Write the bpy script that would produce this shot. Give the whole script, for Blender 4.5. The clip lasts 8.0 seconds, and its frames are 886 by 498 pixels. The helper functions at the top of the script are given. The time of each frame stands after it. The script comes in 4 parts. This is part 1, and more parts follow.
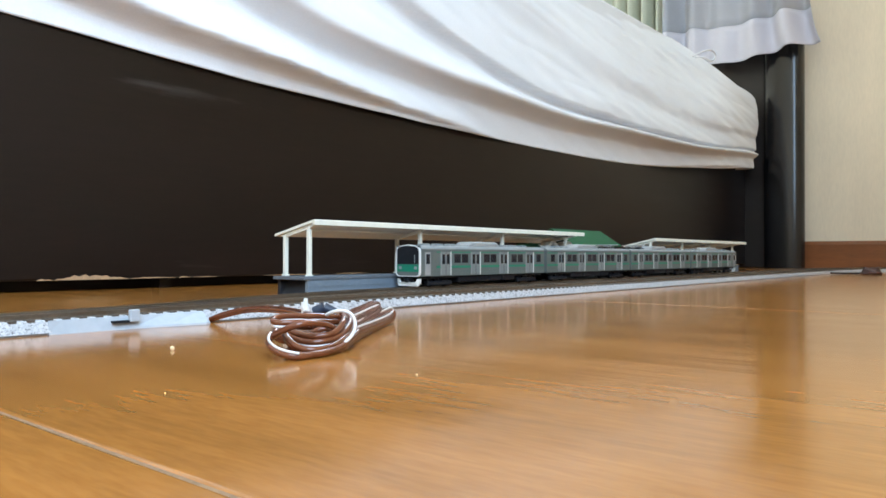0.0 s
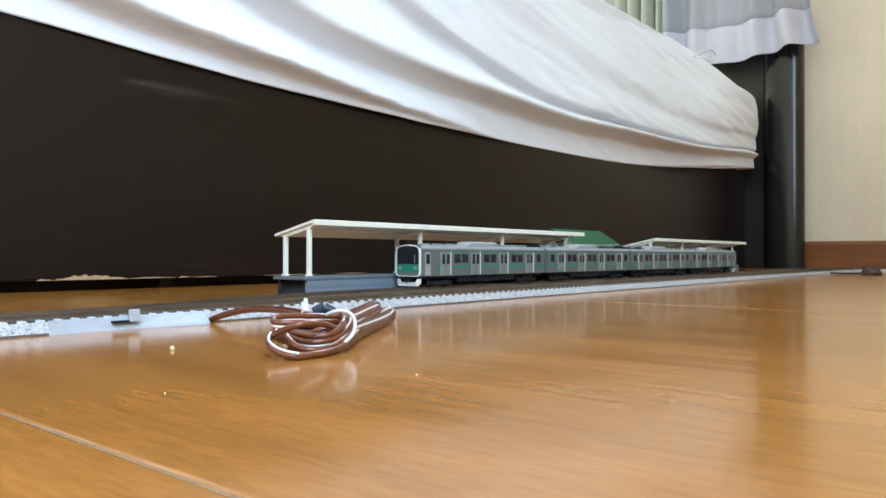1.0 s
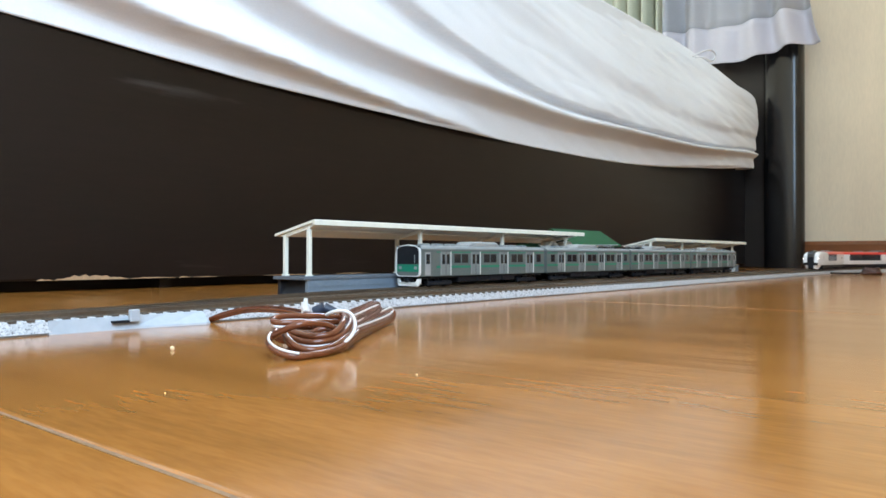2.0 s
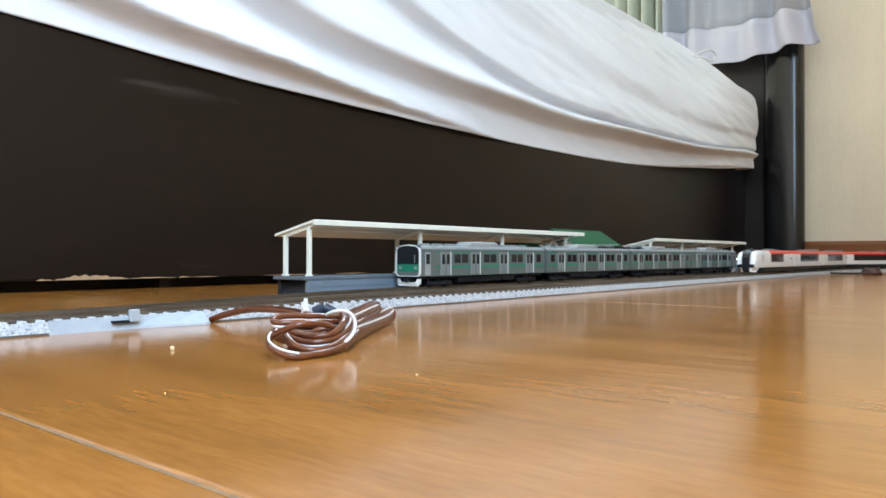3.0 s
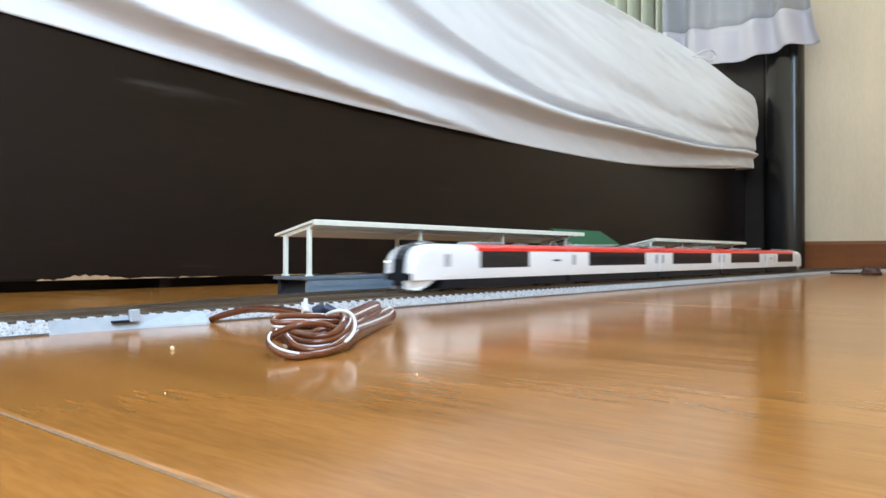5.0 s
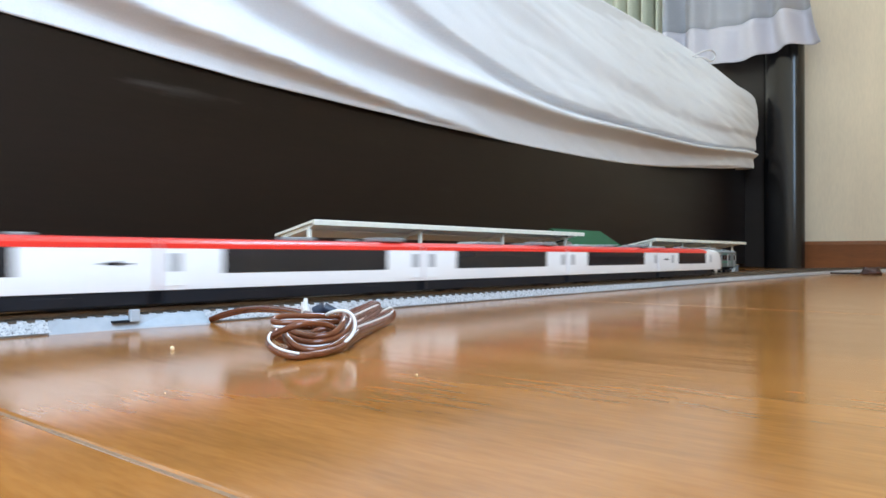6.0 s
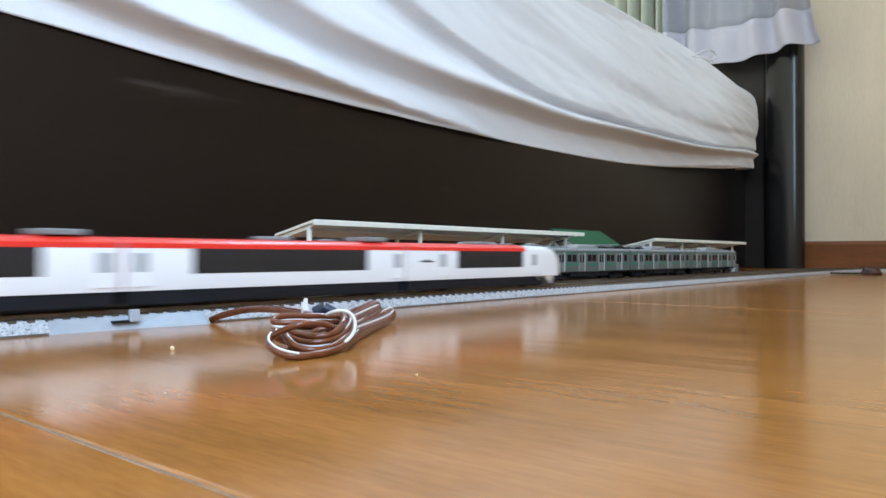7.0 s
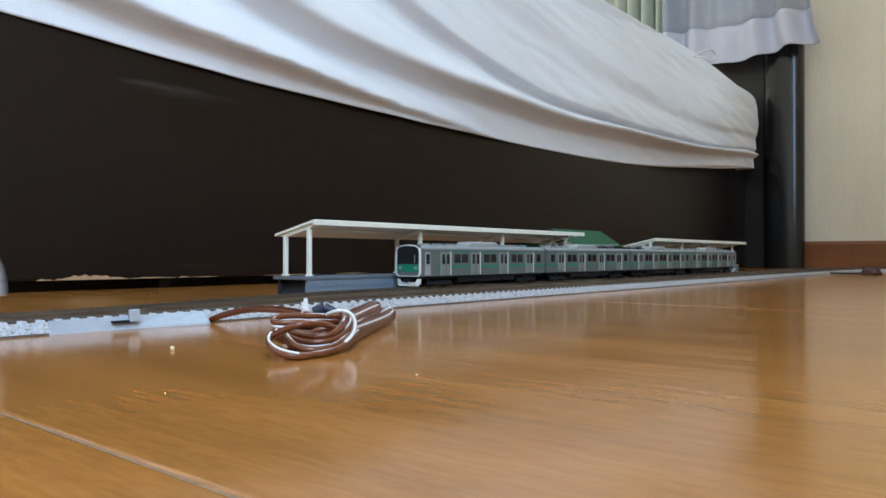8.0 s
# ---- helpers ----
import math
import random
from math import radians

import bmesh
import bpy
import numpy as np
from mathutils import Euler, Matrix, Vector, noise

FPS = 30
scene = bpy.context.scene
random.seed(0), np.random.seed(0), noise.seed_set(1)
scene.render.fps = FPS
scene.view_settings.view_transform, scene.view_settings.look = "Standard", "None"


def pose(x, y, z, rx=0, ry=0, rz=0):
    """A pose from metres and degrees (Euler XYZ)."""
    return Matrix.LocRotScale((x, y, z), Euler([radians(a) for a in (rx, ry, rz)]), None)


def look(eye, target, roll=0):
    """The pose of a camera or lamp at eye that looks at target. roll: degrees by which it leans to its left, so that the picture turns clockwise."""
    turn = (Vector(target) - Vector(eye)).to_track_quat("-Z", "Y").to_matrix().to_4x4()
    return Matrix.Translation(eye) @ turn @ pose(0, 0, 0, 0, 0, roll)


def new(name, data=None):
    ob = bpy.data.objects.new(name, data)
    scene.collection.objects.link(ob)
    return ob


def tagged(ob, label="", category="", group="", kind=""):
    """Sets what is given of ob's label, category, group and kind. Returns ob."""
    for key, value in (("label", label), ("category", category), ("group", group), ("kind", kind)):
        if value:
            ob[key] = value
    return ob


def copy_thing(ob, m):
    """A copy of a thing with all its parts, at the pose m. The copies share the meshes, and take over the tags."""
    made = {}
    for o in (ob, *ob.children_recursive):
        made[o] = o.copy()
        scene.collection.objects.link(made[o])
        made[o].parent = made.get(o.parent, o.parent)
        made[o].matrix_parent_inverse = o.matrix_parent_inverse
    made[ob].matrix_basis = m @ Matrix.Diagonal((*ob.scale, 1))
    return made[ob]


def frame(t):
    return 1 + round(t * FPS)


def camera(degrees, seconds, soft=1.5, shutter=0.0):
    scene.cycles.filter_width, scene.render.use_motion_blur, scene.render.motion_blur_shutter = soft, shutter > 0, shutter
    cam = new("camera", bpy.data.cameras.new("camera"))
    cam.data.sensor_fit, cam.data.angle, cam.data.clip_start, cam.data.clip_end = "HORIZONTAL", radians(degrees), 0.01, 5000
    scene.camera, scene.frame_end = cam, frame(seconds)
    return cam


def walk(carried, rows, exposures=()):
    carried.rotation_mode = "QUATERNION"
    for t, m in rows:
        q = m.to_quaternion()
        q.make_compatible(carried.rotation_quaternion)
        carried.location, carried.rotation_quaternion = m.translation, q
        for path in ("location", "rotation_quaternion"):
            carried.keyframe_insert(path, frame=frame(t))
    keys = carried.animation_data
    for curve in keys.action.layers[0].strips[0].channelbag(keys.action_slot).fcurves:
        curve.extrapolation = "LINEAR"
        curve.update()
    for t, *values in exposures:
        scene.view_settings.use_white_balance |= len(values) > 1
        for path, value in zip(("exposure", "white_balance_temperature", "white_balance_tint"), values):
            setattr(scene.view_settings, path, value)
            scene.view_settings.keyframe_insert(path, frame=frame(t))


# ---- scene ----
YAW, PITCH, ROLL, EYE_Z = 39.83, 0.47, 0.12, 0.02476
cam = camera(62.08, 8.0, soft=1.6, shutter=0.6)
_eye = Vector((0, 0, EYE_Z))
_aim = _eye + Vector((math.cos(radians(YAW)) * math.cos(radians(PITCH)), math.sin(radians(YAW)) * math.cos(radians(PITCH)), math.sin(radians(PITCH))))
walk(cam, [(0.0, look(_eye, _aim, ROLL)), (8.0, look(_eye, _aim, ROLL))], exposures=[(0.0, 0.0, 6500, 10), (4.7, 0.0, 6500, 10), (5.8, -0.06, 6350, 11), (6.5, -0.2, 6250, 11), (7.0, -0.28, 6250, 11), (7.5, -0.38, 6250, 11), (8.0, -0.5, 6250, 11)])

# ---- light: daylight through two windows ----
world = bpy.data.worlds.new("sky")
scene.world = world
world.use_nodes = True
_wn = world.node_tree
_sky = _wn.nodes.new("ShaderNodeTexSky")
_sky.sky_type = "NISHITA"
_sky.sun_disc = False
_sky.sun_elevation, _sky.sun_rotation = radians(48), radians(-60)
_wn.links.new(_sky.outputs["Color"], _wn.nodes["Background"].inputs["Color"])
_wn.nodes["Background"].inputs["Strength"].default_value = 0.12

sun = new("sun", bpy.data.lights.new("sun", "SUN"))
sun.data.energy, sun.data.angle, sun.data.color = 2.0, radians(0.6), (1.0, 0.95, 0.88)
sun.matrix_basis = look((-3, 3, 4), (0, 0, 0))


def window_lamp(name, at, target, width, height, watts, colour):
    """The sky's light in a window's opening."""
    lamp = new(name, bpy.data.lights.new(name, "AREA"))
    lamp.data.shape, lamp.data.size, lamp.data.size_y = "RECTANGLE", width, height
    lamp.data.energy, lamp.data.color = watts, colour
    lamp.matrix_basis = look(at, target)
    return lamp


window_lamp("window_light_south", (-0.42, -0.505, 1.10), (-0.42, 0.5, 0.95), 0.9, 1.5, 54, (0.55, 0.763, 1.0))
window_lamp("window_light_east", (1.655, 1.0, 1.45), (0.5, 1.0, 1.45), 0.85, 1.15, 90, (0.66, 0.82, 1.0))


# ---- materials ----
def surface(name, base, rough=0.5, metal=0.0, var=0.12, coarse=60.0, fine=900.0, bump=0.1, depth=0.0001, coat=0.0, spec=0.5, tint=None, stretch=(1, 1, 1), rough_var=0.1):
    """A procedural surface: a base colour varied at two scales, uneven gloss and fine relief."""
    m = bpy.data.materials.new(name)
    m.use_nodes = True
    nt = m.node_tree
    b = nt.nodes["Principled BSDF"]
    co = nt.nodes.new("ShaderNodeTexCoord")
    mp = nt.nodes.new("ShaderNodeMapping")
    mp.inputs["Scale"].default_value = stretch
    nt.links.new(co.outputs["Object"], mp.inputs["Vector"])
    n1, n2 = nt.nodes.new("ShaderNodeTexNoise"), nt.nodes.new("ShaderNodeTexNoise")
    for n, s in ((n1, coarse), (n2, fine)):
        n.inputs["Scale"].default_value = s
        n.inputs["Detail"].default_value = 5
        nt.links.new(mp.outputs["Vector"], n.inputs["Vector"])
    add = nt.nodes.new("ShaderNodeMix")
    add.data_type = "FLOAT"
    add.inputs[0].default_value = 0.45
    nt.links.new(n1.outputs["Fac"], add.inputs[2])
    nt.links.new(n2.outputs["Fac"], add.inputs[3])
    ramp = nt.nodes.new("ShaderNodeValToRGB")
    lo = [max(0.0, c * (1 - 1.6 * var)) for c in base]
    hi = [min(1.0, c * (1 + 1.6 * var)) for c in (tint or base)]
    ramp.color_ramp.elements[0].position, ramp.color_ramp.elements[1].position = 0.28, 0.72
    ramp.color_ramp.elements[0].color, ramp.color_ramp.elements[1].color = (*lo, 1), (*hi, 1)
    nt.links.new(add.outputs[0], ramp.inputs["Fac"])
    nt.links.new(ramp.outputs["Color"], b.inputs["Base Color"])
    mr = nt.nodes.new("ShaderNodeMapRange")
    mr.inputs["To Min"].default_value, mr.inputs["To Max"].default_value = max(0.02, rough - rough_var), min(1.0, rough + rough_var)
    nt.links.new(n1.outputs["Fac"], mr.inputs["Value"])
    nt.links.new(mr.outputs["Result"], b.inputs["Roughness"])
    b.inputs["Metallic"].default_value = metal
    b.inputs["Specular IOR Level"].default_value = spec
    b.inputs["Coat Weight"].default_value = coat
    if bump:
        bp = nt.nodes.new("ShaderNodeBump")
        bp.inputs["Strength"].default_value, bp.inputs["Distance"].default_value = bump, depth
        nt.links.new(n2.outputs["Fac"], bp.inputs["Height"])
        nt.links.new(bp.outputs["Normal"], b.inputs["Normal"])
    return m


def glow(name, colour, strength):
    m = bpy.data.materials.new(name)
    m.use_nodes = True
    b = m.node_tree.nodes["Principled BSDF"]
    b.inputs["Base Color"].default_value = (*colour, 1)
    b.inputs["Emission Color"].default_value = (*colour, 1)
    b.inputs["Emission Strength"].default_value = strength
    return m


def floor_wood():
    """Honey-coloured lacquered board flooring with dashes of dark pore along each board."""
    m = surface("floor_wood", (0.385, 0.155, 0.033), rough=0.14, var=0.15, coarse=9, fine=70, bump=0.0, coat=0.0, spec=0.5, stretch=(6, 0.7, 1), rough_var=0.035)
    nt = m.node_tree
    b = nt.nodes["Principled BSDF"]
    co = nt.nodes.new("ShaderNodeTexCoord")
    mp = nt.nodes.new("ShaderNodeMapping")
    mp.inputs["Scale"].default_value = (1000, 150, 1)
    nt.links.new(co.outputs["Object"], mp.inputs["Vector"])
    n = nt.nodes.new("ShaderNodeTexNoise")
    n.inputs["Scale"].default_value, n.inputs["Detail"].default_value = 1.0, 3
    nt.links.new(mp.outputs["Vector"], n.inputs["Vector"])
    pores = nt.nodes.new("ShaderNodeValToRGB")
    pores.color_ramp.elements[0].position, pores.color_ramp.elements[1].position = 0.34, 0.58
    pores.color_ramp.elements[0].color, pores.color_ramp.elements[1].color = (0.86, 0.83, 0.79, 1), (1, 1, 1, 1)
    nt.links.new(n.outputs["Fac"], pores.inputs["Fac"])
    # the pores take the lacquer's shine
    dull = nt.nodes.new("ShaderNodeMapRange")
    dull.inputs["From Min"].default_value, dull.inputs["From Max"].default_value = 0.39, 0.50
    dull.inputs["To Min"].default_value, dull.inputs["To Max"].default_value = 0.36, 0.55
    nt.links.new(n.outputs["Fac"], dull.inputs["Value"])
    nt.links.new(dull.outputs["Result"], b.inputs["Specular IOR Level"])
    oi = nt.nodes.new("ShaderNodeObjectInfo")
    board = nt.nodes.new("ShaderNodeMapRange")
    board.inputs["To Min"].default_value, board.inputs["To Max"].default_value = 0.88, 1.1
    nt.links.new(oi.outputs["Random"], board.inputs["Value"])
    mul = nt.nodes.new("ShaderNodeMix")
    mul.data_type, mul.blend_type = "RGBA", "MULTIPLY"
    mul.inputs[0].default_value = 1
    src = b.inputs["Base Color"].links[0].from_socket
    nt.links.new(src, mul.inputs[6])
    nt.links.new(pores.outputs["Color"], mul.inputs[7])
    mul2 = nt.nodes.new("ShaderNodeMix")
    mul2.data_type, mul2.blend_type = "RGBA", "MULTIPLY"
    mul2.inputs[0].default_value = 1
    nt.links.new(mul.outputs[2], mul2.inputs[6])
    nt.links.new(board.outputs["Result"], mul2.inputs[7])
    nt.links.new(mul2.outputs[2], b.inputs["Base Color"])
    # slow waviness of the lacquer and the pores' relief
    mpw = nt.nodes.new("ShaderNodeMapping")
    mpw.inputs["Scale"].default_value = (150, 14, 1)
    nt.links.new(co.outputs["Object"], mpw.inputs["Vector"])
    w = nt.nodes.new("ShaderNodeTexNoise")
    w.inputs["Scale"].default_value, w.inputs["Detail"].default_value = 1.0, 2
    nt.links.new(mpw.outputs["Vector"], w.inputs["Vector"])
    b1, b2 = nt.nodes.new("ShaderNodeBump"), nt.nodes.new("ShaderNodeBump")
    b1.inputs["Strength"].default_value, b1.inputs["Distance"].default_value = 0.16, 0.0004
    b2.inputs["Strength"].default_value, b2.inputs["Distance"].default_value = 0.03, 0.00005
    nt.links.new(w.outputs["Fac"], b1.inputs["Height"])
    nt.links.new(n.outputs["Fac"], b2.inputs["Height"])
    nt.links.new(b1.outputs["Normal"], b2.inputs["Normal"])
    nt.links.new(b2.outputs["Normal"], b.inputs["Normal"])
    return m


def scuff(m):
    """Faint pale scuffs on a dark board."""
    nt = m.node_tree
    b = nt.nodes["Principled BSDF"]
    co, mp, n = nt.nodes.new("ShaderNodeTexCoord"), nt.nodes.new("ShaderNodeMapping"), nt.nodes.new("ShaderNodeTexNoise")
    mp.inputs["Scale"].default_value, mp.inputs["Rotation"].default_value = (7, 1, 60), (0, 0.06, 0)
    n.inputs["Scale"].default_value, n.inputs["Detail"].default_value = 1.0, 6
    r, mix = nt.nodes.new("ShaderNodeMapRange"), nt.nodes.new("ShaderNodeMix")
    r.inputs["From Min"].default_value, r.inputs["From Max"].default_value, r.inputs["To Max"].default_value = 0.69, 0.80, 0.5
    mix.data_type = "RGBA"
    mix.inputs[7].default_value = (0.07, 0.06, 0.052, 1)
    nt.links.new(co.outputs["Object"], mp.inputs["Vector"])
    nt.links.new(mp.outputs["Vector"], n.inputs["Vector"])
    nt.links.new(n.outputs["Fac"], r.inputs["Value"])
    nt.links.new(r.outputs["Result"], mix.inputs[0])
    nt.links.new(b.inputs["Base Color"].links[0].from_socket, mix.inputs[6])
    nt.links.new(mix.outputs[2], b.inputs["Base Color"])


FLOOR = floor_wood()
JOINT_FILL = surface("joint_strip", (0.25, 0.145, 0.075), 0.9, var=0.2, coarse=200, fine=900, bump=0.3)
SUBFLOOR = surface("subfloor", (0.10, 0.06, 0.03), 0.8)
WALLPAPER = surface("wallpaper", (0.80, 0.68, 0.51), 0.85, var=0.05, coarse=8, fine=120, bump=0.3, depth=0.0006, stretch=(1, 3, 0.6), rough_var=0.05)
PLASTER = surface("plaster", (0.72, 0.68, 0.60), 0.9, var=0.04, coarse=4, fine=150, bump=0.2, depth=0.0005)
SKIRTING = surface("skirting_wood", (0.22, 0.07, 0.015), 0.45, var=0.18, coarse=5, fine=60, stretch=(1, 1, 12), bump=0.05)
DARKWOOD = surface("dark_board", (0.0085, 0.0042, 0.0031), 0.38, var=0.22, coarse=5, fine=50, stretch=(0.7, 1, 6), bump=0.08, depth=0.0003, spec=0.3)
scuff(DARKWOOD)
HEADWOOD = surface("dark_headboard", (0.016, 0.011, 0.0088), 0.4, var=0.2, coarse=5, fine=50, stretch=(1, 0.7, 6), bump=0.08, depth=0.0003)
GLOSSWOOD = surface("dark_gloss", (0.011, 0.010, 0.010), 0.2, var=0.2, coarse=5, fine=40, bump=0.0, coat=0.0, rough_var=0.04)
CHIPWOOD = surface("bare_wood", (0.42, 0.26, 0.14), 0.8, var=0.25, coarse=90, fine=500, bump=0.4, depth=0.0005)
LINEN = surface("linen", (0.80, 0.80, 0.815), 0.92, var=0.035, coarse=12, fine=700, bump=0.15, depth=0.0003, spec=0.2, rough_var=0.03)
HEM = surface("hem_cloth", (0.58, 0.555, 0.60), 0.9, var=0.05, coarse=10, fine=800, bump=0.1, spec=0.1, rough_var=0.02)
SHEER = surface("sheer_cloth", (0.48, 0.49, 0.55), 0.9, var=0.05, coarse=10, fine=800, bump=0.1, spec=0.1, rough_var=0.02)
SHEER.node_tree.nodes["Principled BSDF"].inputs["Alpha"].default_value = 0.5
DRAPE = surface("drape_cloth", (0.50, 0.50, 0.39), 0.9, var=0.08, coarse=10, fine=400, bump=0.1, spec=0.1, rough_var=0.02)
ALU = surface("window_frame", (0.55, 0.55, 0.55), 0.4, metal=0.6)
ROADBED = surface("roadbed_plastic", (0.36, 0.38, 0.41), 0.62, var=0.1, coarse=60, fine=600, bump=0.2)
FEEDER_P = surface("feeder_plastic", (0.42, 0.46, 0.51), 0.42, var=0.06, coarse=50, fine=400, bump=0.05)
SLEEPER = surface("sleeper_plastic", (0.075, 0.055, 0.040), 0.6, var=0.25, coarse=200, fine=900, bump=0.2)
RAIL = surface("rail_metal", (0.20, 0.155, 0.115), 0.4, metal=0.7, var=0.2, coarse=80, fine=900, bump=0.05)


def ballast():
    """Grey roadbed top, printed with light and dark speckles like loose stone."""
    m = surface("ballast", (0.42, 0.42, 0.42), 0.8, var=0.2, coarse=300, fine=900, bump=0.5, depth=0.0004)
    nt = m.node_tree
    b = nt.nodes["Principled BSDF"]
    co = nt.nodes.new("ShaderNodeTexCoord")
    v = nt.nodes.new("ShaderNodeTexVoronoi")
    v.inputs["Scale"].default_value = 2100
    nt.links.new(co.outputs["Object"], v.inputs["Vector"])
    sep = nt.nodes.new("ShaderNodeSeparateColor")
    nt.links.new(v.outputs["Color"], sep.inputs["Color"])
    r = nt.nodes.new("ShaderNodeValToRGB")
    r.color_ramp.elements[0].position, r.color_ramp.elements[0].color = 0.0, (0.16, 0.16, 0.17, 1)
    r.color_ramp.elements[1].position, r.color_ramp.elements[1].color = 0.9, (0.60, 0.61, 0.63, 1)
    e = r.color_ramp.elements.new(0.22)
    e.color = (0.43, 0.45, 0.48, 1)
    nt.links.new(sep.outputs["Red"], r.inputs["Fac"])
    nt.links.new(r.outputs["Color"], b.inputs["Base Color"])
    return m


BALLAST = ballast()


def stone():
    """Loose stones, from dark grey to nearly white, one by one."""
    m = surface("ballast_stone", (0.5, 0.5, 0.5), 0.8, bump=0.0)
    nt = m.node_tree
    geo, r = nt.nodes.new("ShaderNodeNewGeometry"), nt.nodes.new("ShaderNodeValToRGB")
    r.color_ramp.elements[0].color, r.color_ramp.elements[1].color = (0.14, 0.13, 0.12, 1), (0.78, 0.79, 0.80, 1)
    e = r.color_ramp.elements.new(0.3)
    e.color = (0.55, 0.56, 0.58, 1)
    nt.links.new(geo.outputs["Random Per Island"], r.inputs["Fac"])
    nt.links.new(r.outputs["Color"], nt.nodes["Principled BSDF"].inputs["Base Color"])
    return m


STONE = stone()
BALLAST_OLD = surface("dusty_ballast", (0.20, 0.165, 0.125), 0.85, var=0.3, coarse=300, fine=900, bump=0.5, depth=0.0004)
PLATFORM = surface("platform_plastic", (0.13, 0.145, 0.165), 0.5, var=0.1, coarse=60, fine=500, bump=0.1)
# the platform's plastic, darkened to paint in the shade of its open end
PLATFORM_SHADE = surface("platform_shade_plastic", (0.028, 0.03, 0.036), 0.5, var=0.25, coarse=90, fine=500, bump=0.1)
PLATFORM_SIDE = surface("platform_side_plastic", (0.17, 0.21, 0.255), 0.5, var=0.08, coarse=60, fine=500, bump=0.1)
CREAM = surface("cream_plastic", (0.80, 0.78, 0.68), 0.45, var=0.05, coarse=60, fine=500, bump=0.05)
GREENROOF = surface("green_roof_plastic", (0.006, 0.085, 0.030), 0.6, spec=0.25, var=0.1, coarse=60, fine=500, bump=0.1)
WHITEWALL = surface("white_plastic", (0.72, 0.72, 0.70), 0.4, var=0.04, coarse=60, fine=500, bump=0.03)
SILVER = surface("silver_paint", (0.130, 0.152, 0.143), 0.45, metal=0.15, spec=0.35, var=0.05, coarse=60, fine=900, bump=0.03)
ROOFGREY = surface("roof_grey_plastic", (0.22, 0.24, 0.245), 0.6, var=0.08, coarse=80, fine=600, bump=0.1)
UNITGREY = surface("unit_grey_plastic", (0.28, 0.285, 0.285), 0.55, var=0.06, coarse=80, fine=600, bump=0.1)
DOORSILVER = surface("door_silver", (0.20, 0.222, 0.217), 0.45, metal=0.1, spec=0.35, var=0.05, coarse=60, fine=900, bump=0.03)
LINEGREEN = surface("stripe_green", (0.01, 0.19, 0.115), 0.4, var=0.05, coarse=60, fine=500, bump=0.0)
GLASS = surface("dark_glazing", (0.018, 0.019, 0.022), 0.10, var=0.1, coarse=60, fine=500, bump=0.0, rough_var=0.03)
GLASSTOP = surface("grey_glazing", (0.02, 0.02, 0.025), 0.18, var=0.1, coarse=60, fine=500, bump=0.0, rough_var=0.03)
UNDER = surface("underframe_black", (0.009, 0.010, 0.014), 0.65, spec=0.25, var=0.2, coarse=90, fine=700, bump=0.2)
EXPWHITE = surface("express_white", (0.88, 0.88, 0.89), 0.22, var=0.02, coarse=40, fine=400, bump=0.0, coat=0.2, rough_var=0.04)
EXPRED = surface("express_red", (0.75, 0.024, 0.014), 0.3, var=0.05, coarse=40, fine=400, bump=0.0, rough_var=0.04)
EXPPINK = surface("express_gangway", (0.50, 0.28, 0.26), 0.6, var=0.1, coarse=60, fine=400, bump=0.1)
DOORGREY = surface("door_grey", (0.36, 0.37, 0.39), 0.35, var=0.05, coarse=60, fine=400, bump=0.0)
HEADLIGHT = glow("headlight_glow", (1.0, 0.93, 0.78), 16.0)
TAILDARK = surface("tail_lamp", (0.25, 0.24, 0.23), 0.2, var=0.05, bump=0.0)
WIREBROWN = surface("wire_brown", (0.155, 0.045, 0.018), 0.22, var=0.12, coarse=90, fine=500, bump=0.05, coat=0.2)
WIREDARK = surface("wire_dark", (0.06, 0.022, 0.016), 0.4, var=0.15, coarse=90, fine=500, bump=0.05)
WIREWHITE = surface("wire_white", (0.80, 0.78, 0.76), 0.35, var=0.04, coarse=90, fine=500, bump=0.03)
PLUGBLUE = surface("plug_dark_blue", (0.025, 0.035, 0.06), 0.4, var=0.2, coarse=90, fine=500, bump=0.05)
CRUMB = surface("crumb", (0.75, 0.62, 0.40), 0.8, var=0.2)


# ---- mesh helpers: shapes are drawn in millimetres ----
def part(name, bm, material, parent=None, label="", smooth=False, at=None):
    bmesh.ops.scale(bm, vec=(0.001, 0.001, 0.001), verts=bm.verts)
    bmesh.ops.recalc_face_normals(bm, faces=bm.faces)
    me = bpy.data.meshes.new(name)
    bm.to_mesh(me)
    bm.free()
    for mt in (material if isinstance(material, (list, tuple)) else [material]):
        me.materials.append(mt)
    if smooth:
        for p in me.polygons:
            p.use_smooth = True
        me.set_sharp_from_angle(angle=radians(35))
    ob = new(name, me)
    if parent is not None:
        ob.parent = parent
    if at is not None:
        ob.matrix_basis = at
    if label:
        tagged(ob, label)
    return ob


def thing(name, label, category, group="", kind="", at=None):
    ob = new(name)
    ob.empty_display_size = 0.02
    if at is not None:
        ob.matrix_basis = at
    return tagged(ob, label, category, group, kind)


def box(bm, x0, x1, y0, y1, z0, z1, bevel=0.0, seg=2):
    m = Matrix.LocRotScale(((x0 + x1) / 2, (y0 + y1) / 2, (z0 + z1) / 2), None, (abs(x1 - x0), abs(y1 - y0), abs(z1 - z0)))
    made = bmesh.ops.create_cube(bm, size=1.0, matrix=m)
    if bevel:
        edges = list({e for v in made["verts"] for e in v.link_edges})
        bmesh.ops.bevel(bm, geom=edges, offset=bevel, segments=seg, affect="EDGES", profile=0.5)
    return bm


